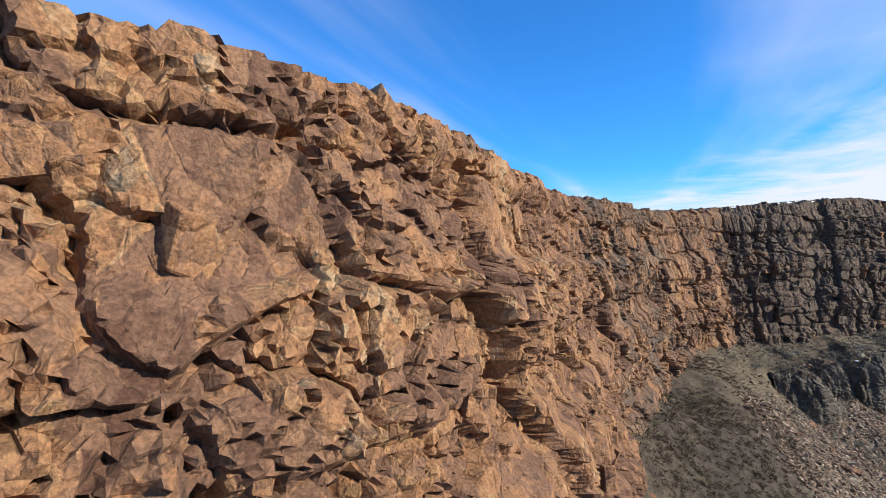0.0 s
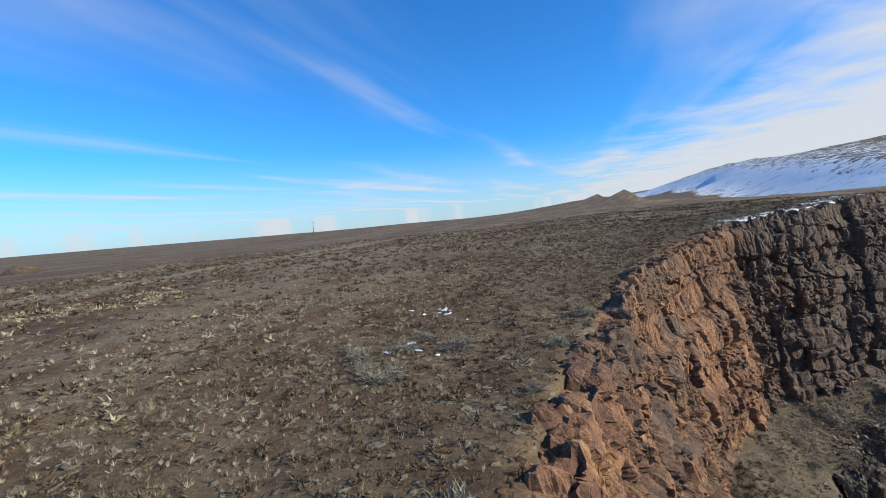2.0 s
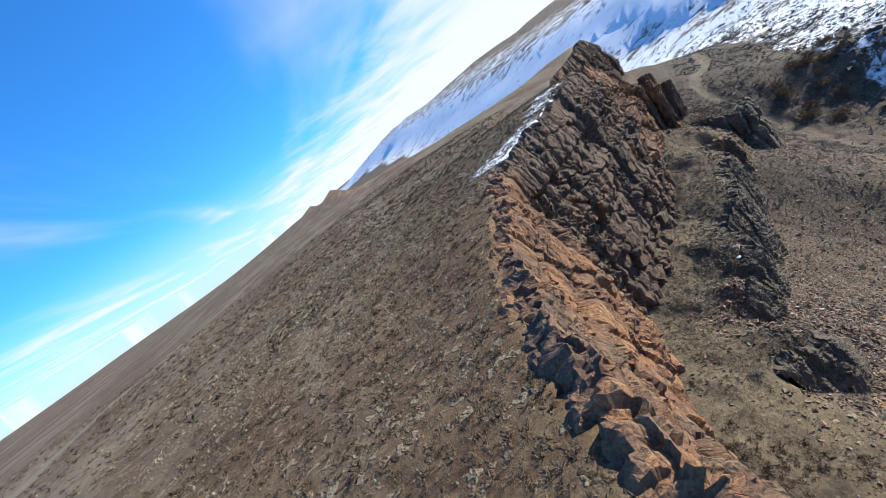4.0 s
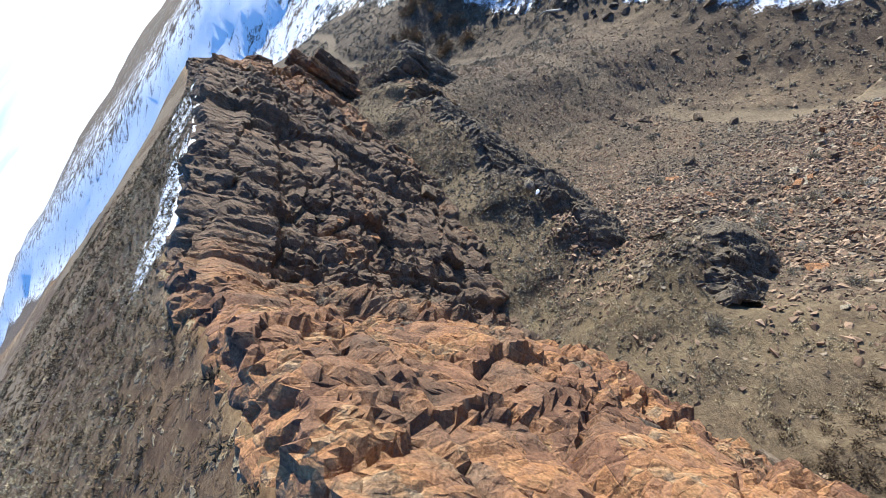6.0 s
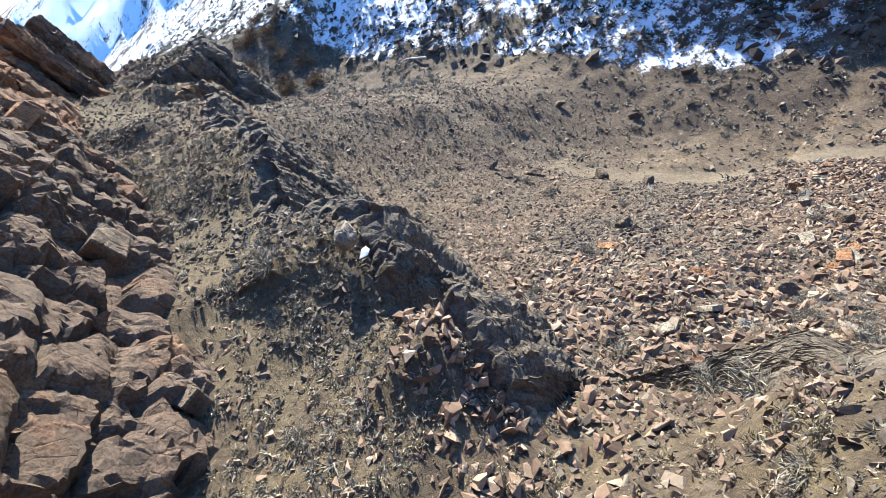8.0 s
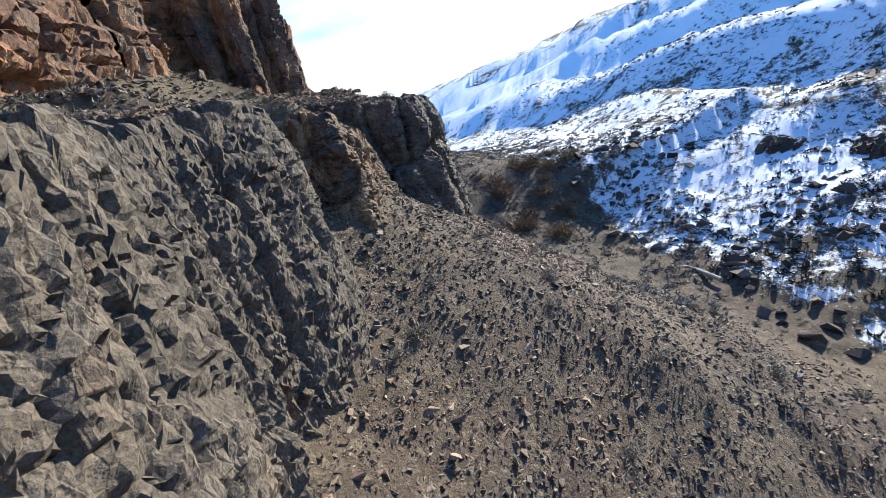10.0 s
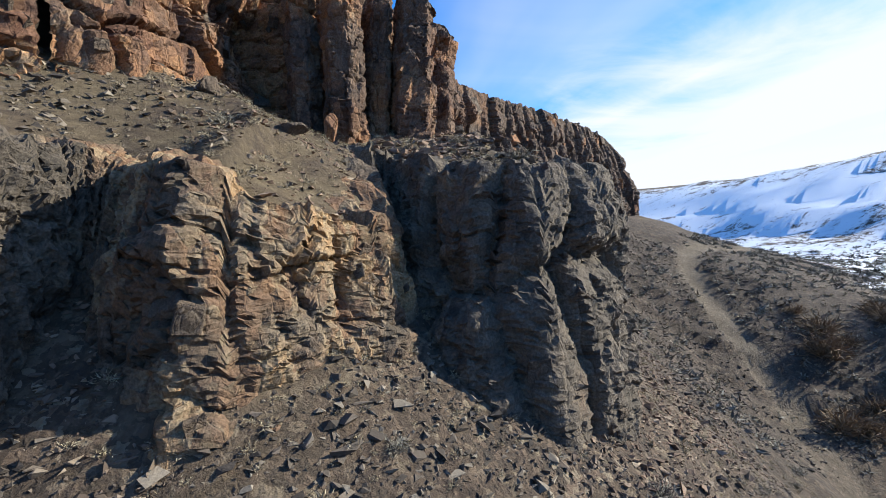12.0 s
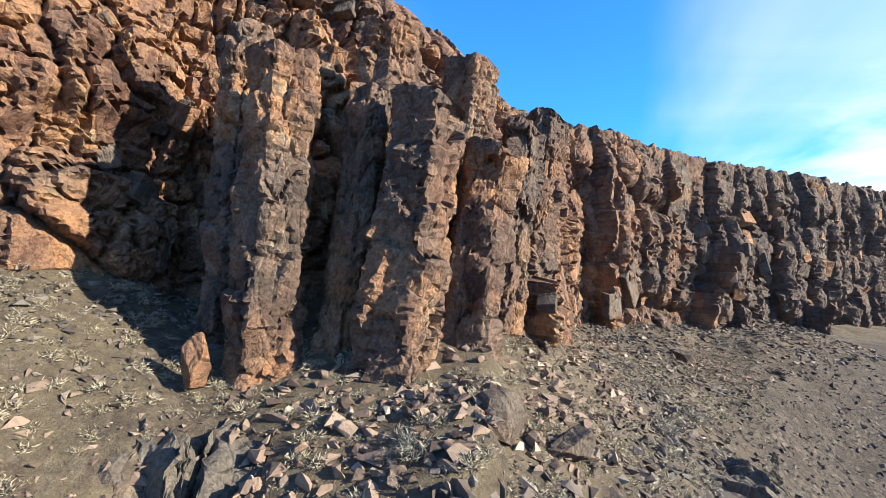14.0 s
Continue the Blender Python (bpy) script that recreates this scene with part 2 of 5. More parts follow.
def land(x, y):
    """Height of the ground, and how much of it is snow, scree, plateau and track."""
    du, (zr, zf, out, _) = beside(rim_line, x, y)
    dl, (zt, zb) = beside(shelf_line, x, y)
    ds, (zs,) = beside(slope_line, x, y)
    db, _ = beside(far_line, x, y)
    dt, _ = beside(track_line, x, y)
    dp, _ = beside(top_track_line, x, y)
    dc, (wall,) = beside(wall_line, x, y)
    r = np.hypot(x - 60, y - 40)
    # top of the plateau
    level = smooth(4, 24, -du)
    zr = zr * (1 - level) + (44.3 + 2.4 * smooth(10, 110, x)) * level
    top = zr + 0.45 * fbm(x / 14, y / 14, 3, 4) + 2.5 * smooth(40, 300, -du) * fbm(x / 130, y / 130, 5, 3)
    top += 0.10 * fbm(x / 1.5, y / 1.5, 8, 3) - 0.02 * np.clip(-x - 14, 0, 260)
    # shelf between the cliff's foot and the lower edge
    k = np.clip((du - out) / np.maximum(du - out + np.maximum(-dl, 0), 0.3), 0, 1)
    k = np.where(dl > 0, 1.0, k)
    shelf = zf + (zt - zf) * k + (0.6 * fbm(x / 5, y / 5, 11, 4) + 0.45 * fbm(x / 1.4, y / 1.4, 13, 3)) * (1 - 0.4 * k)
    # scree and the valley's floor
    fz = floor_z(x)
    d = np.maximum(ds, -4)
    scree = zs - (0.86 - 0.44 * smooth(95, 122, x) - 0.05 * smooth(48, 40, x)) * d + 0.0035 * np.minimum(np.maximum(d, 0), 60) ** 2
    low = np.logaddexp(scree / 1.6, fz / 1.6) * 1.6
    low += (0.6 * fbm(x / 9, y / 9, 21, 4) + 0.4 * fbm(x / 2.2, y / 2.2, 27, 3)) * smooth(-1, 5, dl)
    # the far side, in steps
    b = np.maximum(db + 6 * fbm(x / 30, y / 30, 30, 3), 0)
    rise = 0.16 * np.minimum(b, 26) + 0.40 * np.clip(b - 26, 0, 92) + 0.06 * np.clip(b - 118, 0, 400)
    rise += 1.5 * smooth(10, 40, b) * np.sin(rise * 0.6 + 2 * fbm(x / 50, y / 50, 31, 3))
    rise += smooth(5, 60, b) * 4 * fbm(x / 34, y / 34, 33, 5)
    low = low + rise + wall * smooth(0.6, -0.4, dc) * smooth(-140, -20, dc)
    # level the track
    on = smooth(1.7, 0.8, np.abs(dt) + 0.5 * fbm(x / 1.5, y / 1.5, 43, 3))
    low = low - 0.3 * on
    soft = 4.0 * smooth(1.4, 0.4, zt - zb)
    edge = smooth(0.1 - soft, 0.5 + soft, dl)
    z = shelf * (1 - edge) + low * edge
    drop = smooth(0.1, 0.5, du)
    z = top * (1 - drop) + z * drop
    # far hills
    az = np.degrees(np.arctan2(y - 40, x - 60))
    hill = smooth(260, 1700, r) * 85 * smooth(84, 44, az) * (1 - 0.5 * smooth(44, 15, az)) * smooth(-175, -60, az) * (0.8 + 0.9 * fbm(az / 22, r / 900, 51, 4))
    z = z + hill * smooth(0.0, 60, np.maximum(-du - 100, 0) + np.maximum(db - 100, 0) + smooth(300, 900, r) * 60)
    plateau = smooth(0.5, 0.1, du)
    on_top = smooth(1.5, 0.9, np.abs(dp) + 0.6 * fbm(x / 2, y / 2, 44, 3))
    snow = smooth(-1, 3, db + 3.5 + 3 * fbm(x / 12, y / 12, 34, 3)) * (0.62 + 0.06 * smooth(1, 6, b) * smooth(26, 14, b) + 0.12 * smooth(85, 110, x) + 0.20 * smooth(30, 58, b) - 0.32 * smooth(70, 130, b) - 0.25 * smooth(150, 320, b)) * (1 - plateau) 
    snow += plateau * np.maximum(0.3 * smooth(90, 400, r) * smooth(75, 30, az), 0.74 * smooth(7, 2, -du) * smooth(31, 36, x) * smooth(62, 52, x))
    rock = (1 - plateau) * smooth(0.3, 2, dl) * smooth(2, -25, db) * (0.55 + 0.45 * smooth(-0.15, 0.25, fbm(x / 12, y / 12, 61, 3)))
    rock = np.maximum(rock, (1 - plateau) * smooth(82, 87, x) * smooth(0.5, 3, dl) * smooth(30, 14, dl) * 0.9)
    return z, np.clip(snow, 0, 1), np.clip(rock, 0, 1), plateau, np.where(du > 0.3, on * (1 - 0.6 * smooth(56, 64, x) * smooth(108, 98, x)), on_top), du, dl, db


def ground_at(x, y):
    return land(np.atleast_1d(np.asarray(x, float)), np.atleast_1d(np.asarray(y, float)))[0]


# ---- materials ----
def material(name, build, tone=(0.73, 0.75, 0.72)):
    m = bpy.data.materials.new(name)
    m.use_nodes = True
    g = Graph(m.node_tree)
    colour, rough, normal = build(g, g.n("ShaderNodeTexCoord").outputs["Object"])
    if isinstance(colour, bpy.types.NodeSocket):
        colour = g.mix(1.0, colour, col(*tone), "MULTIPLY")
    ins = {"Base Color": colour, "Roughness": rough, "Specular IOR Level": 0.25}
    if normal is not None:
        ins["Normal"] = normal
    g.n("ShaderNodeOutputMaterial", {0: g.n("ShaderNodeBsdfPrincipled", ins).outputs[0]})
    return m


def rock_build(warm_a, warm_b, cold_a, cold_b, loose=None, wash=(1.0, 1.0, 1.0)):
    def build(g, pos):
        if loose is None:
            warm, tint = g.attr("warm"), g.attr("tint")
        else:
            warm, tint = loose, g.n("ShaderNodeObjectInfo").outputs["Random"]
        big = g.noise(pos, 0.35, 5.0, 0.6, 0.4)
        mid = g.noise(pos, 2.2, 6.0, 0.62, 0.2)
        fine = g.noise(pos, 16.0, 5.0, 0.65)
        # joints: blocks in two sizes, each with a colour of its own
        shift = g.n("ShaderNodeVectorMath", {0: g.n("ShaderNodeTexNoise", {"Vector": pos, "Scale": 1.3, "Detail": 4.0}).outputs["Color"], 1: (0.26, 0.26, 0.26)})
        shift.operation = "MULTIPLY"
        bent = g.n("ShaderNodeVectorMath", {0: g.n("ShaderNodeMapping", {"Vector": pos, "Scale": (1, 1, 0.62)}).outputs[0], 1: shift.outputs[0]}).outputs[0]
        def tilted(scale):
            # a cell's colour, and the height of a plane of its own across it
            cell = g.voronoi(bent, scale)
            lean = g.n("ShaderNodeVectorMath", {0: cell.outputs["Color"], 1: (0.5, 0.5, 0.5)})
            lean.operation = "SUBTRACT"
            off = g.n("ShaderNodeVectorMath", {0: bent, 1: cell.outputs["Position"]})
            off.operation = "SUBTRACT"
            dot = g.n("ShaderNodeVectorMath", {0: off.outputs[0], 1: lean.outputs[0]})
            dot.operation = "DOT_PRODUCT"
            return g.n("ShaderNodeSeparateColor", {0: cell.outputs["Color"]}), dot.outputs["Value"]
        b1, lean1 = tilted(0.85)
        b2, lean2 = tilted(2.7)
        b3, lean3 = tilted(7.5)
        e1 = g.span(g.voronoi(bent, 0.85, "DISTANCE_TO_EDGE").outputs["Distance"], 0.0, 0.045)
        e2 = g.span(g.voronoi(bent, 2.7, "DISTANCE_TO_EDGE").outputs["Distance"], 0.0, 0.07)
        own = g.math("ADD", g.math("MULTIPLY", b1.outputs[0], 0.50), g.math("ADD", g.math("MULTIPLY", b2.outputs[0], 0.36), g.math("MULTIPLY", b3.outputs[0], 0.14)))
        ochre = g.ramp(g.math("ADD", own, g.math("MULTIPLY", g.math("SUBTRACT", mid, 0.5), 0.55)), [(0.12, warm_a), (0.34, (0.20, 0.112, 0.072)), (0.48, (0.265, 0.148, 0.086)), (0.62, warm_b), (0.78, (0.385, 0.225, 0.115)), (0.95, (0.44, 0.32, 0.20))])
        ochre = g.mix(1.0, ochre, col(*wash), "MULTIPLY")
        grey = g.ramp(g.math("ADD", g.math("MULTIPLY", own, 0.6), g.math("MULTIPLY", mid, 0.5)), [(0.2, cold_a), (0.6, cold_b), (0.95, (0.24, 0.195, 0.15))])
        which = g.span(g.math("ADD", warm, g.math("MULTIPLY", g.math("SUBTRACT", big, 0.5), 1.3)), 0.3, 0.72)
        base = g.mix(which, grey, ochre)
        # dark varnish, pale lichen and dust
        base = g.mix(g.span(g.noise(pos, 1.1, 7.0, 0.68, 0.8), 0.54, 0.72, 0.0, 0.6), base, col(0.062, 0.050, 0.044))
        base = g.mix(g.span(g.noise(pos, 3.4, 7.0, 0.7, 0.3), 0.66, 0.78, 0.0, 0.55), base, col(0.36, 0.28, 0.19))
        base = g.mix(g.span(g.noise(pos, 0.9, 8.0, 0.72, 1.2), 0.68, 0.76, 0.0, 0.5), base, col(0.30, 0.10, 0.06))
        base = g.mix(0.8, base, g.mix(g.span(fine, 0.25, 0.75), col(0.48, 0.47, 0.46), col(1.46, 1.44, 1.42)), "MULTIPLY")
        h = g.math("ADD", g.math("MULTIPLY", mid, 0.6), g.math("MULTIPLY", fine, 0.5))
        h = g.math("ADD", g.math("MULTIPLY", h, 0.12), g.math("ADD", g.math("MULTIPLY", lean3, 0.8), g.math("MULTIPLY", g.noise(pos, 50.0, 4.0, 0.7), 0.012)))
        h = g.math("ADD", h, g.math("ADD", g.math("MULTIPLY", e1, 0.03), g.math("MULTIPLY", lean1, 0.9)))
        h = g.math("ADD", h, g.math("ADD", g.math("MULTIPLY", e2, 0.015), g.math("MULTIPLY", lean2, 0.9)))
        return base, 0.92, g.bump(h, 0.85, 1.0)
    return build


TONES = ((0.100, 0.050, 0.032), (0.325, 0.168, 0.084), (0.052, 0.042, 0.035), (0.150, 0.108, 0.080))
rock_mat = material("basalt", rock_build(*TONES), (0.79, 0.745, 0.70))
warm_block_mat = material("warm_block", rock_build(*TONES, loose=0.75), (0.79, 0.745, 0.70))
band_mat = material("weathered_basalt", rock_build((0.15, 0.105, 0.070), (0.37, 0.27, 0.175), (0.046, 0.040, 0.034), (0.155, 0.125, 0.098), wash=(1.0, 1.02, 0.98)), (0.78, 0.775, 0.73))
dark_block_mat = material("dark_block", rock_build(*TONES, loose=0.35))
pale_block_mat = material("pale_block", rock_build((0.16, 0.125, 0.09), (0.36, 0.29, 0.21), (0.15, 0.125, 0.10), (0.34, 0.29, 0.23), loose=0.4))


def scree_build(g, pos, red=0.0):
    r = g.n("ShaderNodeNewGeometry").outputs["Random Per Island"]
    fine = g.noise(pos, 14.0, 5.0, 0.65)
    patch = g.noise(pos, 0.16, 3.0, 0.5)
    base = g.ramp(r, [(0.0, (0.11, 0.070, 0.050)), (0.45, (0.24, 0.150, 0.105)), (0.8, (0.35, 0.230, 0.160)), (1.0, (0.48, 0.36, 0.26))])
    grey = g.ramp(r, [(0.0, (0.060, 0.048, 0.040)), (0.7, (0.17, 0.132, 0.104)), (1.0, (0.32, 0.26, 0.20))])
    base = g.mix(g.math("MAXIMUM", g.span(patch, 0.42, 0.62), red), grey, base)
    base = g.mix(0.5, base, g.mix(fine, col(0.4, 0.4, 0.4), col(1.5, 1.5, 1.5)), "MULTIPLY")
    return base, 0.92, g.bump(fine, 0.5, 0.05)


scree_mat = material("scree", scree_build)
rubble_mat = material("red_rubble", lambda g, pos: scree_build(g, pos, 1.0))


# dark gravel; the base colour also carries the dimness of grazing light
def gravel_build(g, pos):
    r = g.n("ShaderNodeNewGeometry").outputs["Random Per Island"]
    fine = g.noise(pos, 14.0, 5.0, 0.65)
    base = g.ramp(r, [(0.0, (0.055, 0.045, 0.038)), (0.7, (0.13, 0.10, 0.08)), (1.0, (0.24, 0.18, 0.14))])
    return base, 0.92, g.bump(fine, 0.5, 0.05)


snow_mat = material("old_snow", lambda g, pos: (g.ramp(g.noise(pos, 6.0, 5.0, 0.6), [(0.3, (0.62, 0.65, 0.70)), (0.7, (0.82, 0.85, 0.90))]), 0.6, g.bump(g.noise(pos, 20.0, 4.0, 0.6), 0.4, 0.03)), (1.0, 1.0, 1.0))
gravel_mat = material("dark_gravel", gravel_build)


def ground_build(g, pos):
    snow, rock, top, track = g.attr("snow"), g.attr("rock"), g.attr("top"), g.attr("track")
    big = g.noise(pos, 0.07, 6.0, 0.62, 0.6)
    mid = g.noise(pos, 0.8, 7.0, 0.68)
    fine = g.noise(pos, 5.0, 8.0, 0.75)
    grit = g.noise(pos, 24.0, 5.0, 0.75)
    soil = g.ramp(g.math("ADD", g.math("MULTIPLY", mid, 0.5), g.math("MULTIPLY", fine, 0.6)), [(0.32, (0.034, 0.019, 0.010)), (0.53, (0.108, 0.058, 0.029)), (0.78, (0.27, 0.165, 0.088))])
    bare = g.ramp(g.math("ADD", g.math("MULTIPLY", mid, 0.5), g.math("MULTIPLY", fine, 0.6)), [(0.32, (0.030, 0.021, 0.016)), (0.53, (0.090, 0.062, 0.046)), (0.78, (0.21, 0.152, 0.112))])
    soil = g.mix(top, bare, soil)
    straw = g.ramp(g.math("ADD", g.math("MULTIPLY", fine, 0.7), g.math("MULTIPLY", grit, 0.3)), [(0.35, (0.08, 0.052, 0.03)), (0.65, (0.34, 0.25, 0.145))])
    drift = g.span(g.math("ADD", g.math("MULTIPLY", big, 0.6), g.math("MULTIPLY", mid, 0.5)), 0.47, 0.63)
    base = g.mix(g.math("MULTIPLY", drift, 0.5), soil, straw)
    swale = g.span(g.noise(g.n("ShaderNodeMapping", {"Vector": g.n("ShaderNodeMapping", {"Vector": pos, "Rotation": (0, 0, radians(-60))}).outputs[0], "Scale": (0.02, 0.09, 0.05)}).outputs[0], 1.0, 6.0, 0.62, 0.3), 0.47, 0.62)
    base = g.mix(g.math("MULTIPLY", g.math("MULTIPLY", swale, top), g.span(fine, 0.3, 0.6, 0.15, 0.8)), base, col(0.29, 0.22, 0.15))
    # chips of stone in two sizes
    bent = g.n("ShaderNodeVectorMath", {0: pos, 1: g.n("ShaderNodeVectorMath", {0: g.n("ShaderNodeTexNoise", {"Vector": pos, "Scale": 7.0, "Detail": 3.0}).outputs["Color"], 1: (0.22, 0.22, 0.22)}).outputs[0]})
    bent.inputs[1].links[0].from_node.operation = "MULTIPLY"
    near = g.voronoi(bent.outputs[0], 6.0)
    small = g.voronoi(bent.outputs[0], 15.0)
    tone = [(0.0, (0.042, 0.034, 0.030)), (0.5, (0.105, 0.073, 0.055)), (0.85, (0.20, 0.135, 0.097)), (1.0, (0.34, 0.26, 0.18))]
    stone = g.ramp(g.n("ShaderNodeSeparateColor", {0: near.outputs["Color"]}).outputs[0], tone)
    chip = g.ramp(g.n("ShaderNodeSeparateColor", {0: small.outputs["Color"]}).outputs[1], tone)
    base = g.mix(g.math("MULTIPLY", g.span(fine, 0.42, 0.58), g.span(rock, -0.4, 1.0, 0.0, 0.75)), base, chip)
    base = g.mix(g.math("MULTIPLY", rock, g.span(mid, 0.35, 0.55)), base, stone)
    # clumps of brush and straw, as they show from afar
    clump = g.voronoi(g.n("ShaderNodeVectorMath", {0: pos, 1: g.n("ShaderNodeTexNoise", {"Vector": pos, "Scale": 3.0}).outputs["Color"]}).outputs[0], 1.9)
    pick = g.n("ShaderNodeSeparateColor", {0: clump.outputs["Color"]})
    round_ = g.span(clump.outputs["Distance"], 0.42, 0.22)
    leaf = g.mix(g.span(g.math("ADD", pick.outputs[0], g.math("MULTIPLY", drift, 0.35)), 0.52, 0.6), col(0.070, 0.041, 0.022), g.mix(grit, col(0.17, 0.125, 0.08), col(0.40, 0.32, 0.215)))
    base = g.mix(g.math("MULTIPLY", g.math("MULTIPLY", round_, g.span(pick.outputs[1], 0.25, 0.3)), g.span(top, 0.0, 1.0, 0.3, 0.95)), base, leaf)
    hay = g.ramp(g.math("ADD", g.math("MULTIPLY", fine, 0.6), g.math("MULTIPLY", grit, 0.4)), [(0.32, (0.060, 0.042, 0.026)), (0.55, (0.17, 0.125, 0.075)), (0.75, (0.36, 0.285, 0.180))])
    base = g.mix(g.math("MULTIPLY", g.attr("dry"), g.span(mid, 0.35, 0.62, 0.15, 0.85)), base, hay)
    # dark scree in the west; on the fan, darkening painted for grazing light
    base = g.mix(g.math("MULTIPLY", g.attr("scrub"), g.span(mid, 0.3, 0.65, 0.95, 0.5)), base, g.ramp(fine, [(0.38, (0.016, 0.012, 0.009)), (0.65, (0.072, 0.052, 0.037))]))
    base = g.mix(g.math("MULTIPLY", track, g.span(top, 0.0, 1.0, 0.42, 0.95)), base, g.ramp(fine, [(0.3, (0.19, 0.14, 0.095)), (0.7, (0.34, 0.27, 0.19))]))
    cover = g.math("ADD", g.math("MULTIPLY", g.noise(pos, 0.09, 6.0, 0.62, 0.8), 0.9), g.math("MULTIPLY", g.noise(pos, 0.7, 8.0, 0.8), 0.9))
    lies = g.span(g.math("SUBTRACT", g.math("ADD", cover, g.math("MULTIPLY", snow, 0.62)), g.math("MULTIPLY", fine, 0.4)), 1.08, 1.14)
    base = g.mix(lies, base, col(1.0, 1.0, 1.05))
    stones = g.span(near.outputs["Distance"], 0.5, 0.1)
    bits = g.span(small.outputs["Distance"], 0.5, 0.1)
    h = g.math("ADD", g.math("MULTIPLY", fine, 0.8), g.math("ADD", g.math("MULTIPLY", grit, 0.25), g.math("ADD", g.math("MULTIPLY", g.math("MULTIPLY", stones, rock), 0.5), g.math("MULTIPLY", bits, 0.08))))
    h = g.math("ADD", h, g.math("MULTIPLY", g.math("MULTIPLY", round_, top), 0.8))
    return base, 0.95, g.bump(h, 0.8, 0.13)


ground_mat = material("dry_ground", ground_build)


def plant_build(stops):
    def build(g, pos):
        r = g.n("ShaderNodeObjectInfo").outputs["Random"]
        isl = g.n("ShaderNodeNewGeometry").outputs["Random Per Island"]
        f = g.math("FRACT", g.math("ADD", g.math("MULTIPLY", isl, 0.6), g.math("ADD", g.math("MULTIPLY", r, 0.5), g.math("MULTIPLY", g.noise(pos, 0.35, 3.0), 0.6))))
        return g.ramp(f, stops), 0.95, None
    return build


straw_mat = material("dry_grass", plant_build([(0.0, (0.20, 0.15, 0.095)), (0.5, (0.33, 0.26, 0.17)), (1.0, (0.48, 0.395, 0.275))]))
pale_mat = material("pale_grass", plant_build([(0.0, (0.34, 0.27, 0.18)), (0.5, (0.48, 0.40, 0.28)), (1.0, (0.64, 0.56, 0.42))]))
sage_mat = material("sagebrush", plant_build([(0.0, (0.12, 0.098, 0.076)), (0.5, (0.23, 0.20, 0.16)), (1.0, (0.38, 0.335, 0.265))]))
brush_mat = material("brown_brush", plant_build([(0.0, (0.032, 0.020, 0.012)), (0.5, (0.085, 0.054, 0.031)), (1.0, (0.19, 0.135, 0.082))]))
scrub_mat = material("dark_scrub", plant_build([(0.0, (0.016, 0.015, 0.009)), (0.5, (0.040, 0.036, 0.022)), (1.0, (0.085, 0.070, 0.042))]))
willow_mat = material("bare_willow", plant_build([(0.0, (0.11, 0.070, 0.042)), (0.5, (0.21, 0.130, 0.075)), (1.0, (0.32, 0.22, 0.13))]))


# ---- mesh helpers ----
def mesh_from(name, verts, faces, mat, attrs=None, flat=True):
    verts, faces = np.asarray(verts, np.float32), np.asarray(faces, np.int32)
    me = bpy.data.meshes.new(name)
    n, k = faces.shape
    me.vertices.add(len(verts))
    me.vertices.foreach_set("co", verts.ravel())
    me.loops.add(n * k)
    me.loops.foreach_set("vertex_index", faces.ravel())
    me.polygons.add(n)
    me.polygons.foreach_set("loop_start", np.arange(0, n * k, k, dtype=np.int32))
    me.polygons.foreach_set("use_smooth", np.full(n, not flat))
    for key, values in (attrs or {}).items():
        me.attributes.new(key, "FLOAT", "POINT").data.foreach_set("value", np.asarray(values, np.float32).ravel())
    me.materials.append(mat)
    me.update(calc_edges=True)
    me.validate()
    return me


def grid_faces(rows, cols):
    i = np.arange(rows - 1)[:, None] * cols + np.arange(cols - 1)[None]
    return np.stack([i, i + 1, i + cols + 1, i + cols], -1).reshape(-1, 4)


# ---- the ground: one sheet, fine near the way, coarse far off ----
def stretched(lo, hi, step, reach, grow=1.16):
    core = list(np.arange(lo, hi, step))
    up, d = [core[-1]], step
    while up[-1] < reach:
        d *= grow
        up.append(up[-1] + d)
    down, d = [core[0]], step
    while down[-1] > -reach:
        d *= grow
        down.append(down[-1] - d)
    return np.array(down[:0:-1] + core + up[1:])


gx, gy = stretched(-14, 106, 0.44, 3600, 1.075), stretched(8, 84, 0.44, 3600, 1.075)
X, Y = np.meshgrid(gx, gy)
Z, snow, rockiness, topness, trackness, rim_d, shelf_d, _ = land(X, Y)
# scrub: dark western scree, plus fan ground darkened in colour for grazing light
ground = new("ground", mesh_from("ground", np.stack([X, Y, Z], -1).reshape(-1, 3), grid_faces(*X.shape), ground_mat,
                                 {"snow": snow, "rock": rockiness, "top": topness, "track": trackness, "dry": (1 - topness) * (1 - 0.8 * rockiness) * (0.12 + 0.88 * smooth(2.0, -1.0, shelf_d)) * smooth(26, 32, X) * smooth(90, 80, X), "scrub": (1 - topness) * np.maximum(smooth(28, 20, X), 0.7 * smooth(84, 90, X) * smooth(30, 14, shelf_d) * smooth(-3, 1, shelf_d))}, flat=False))
tagged(ground, "dry brown plateau, scree slope and snowy valley side of a canyon", "ground", kind="structure")


# ---- cliffs ----
def lengths(line):
    return np.concatenate([[0], np.cumsum(np.hypot(*np.diff(line[:, :2], axis=0).T))])


def resample(line, s):
    at = lengths(line)
    return np.stack([np.interp(s, at, line[:, j]) for j in range(line.shape[1])], -1)


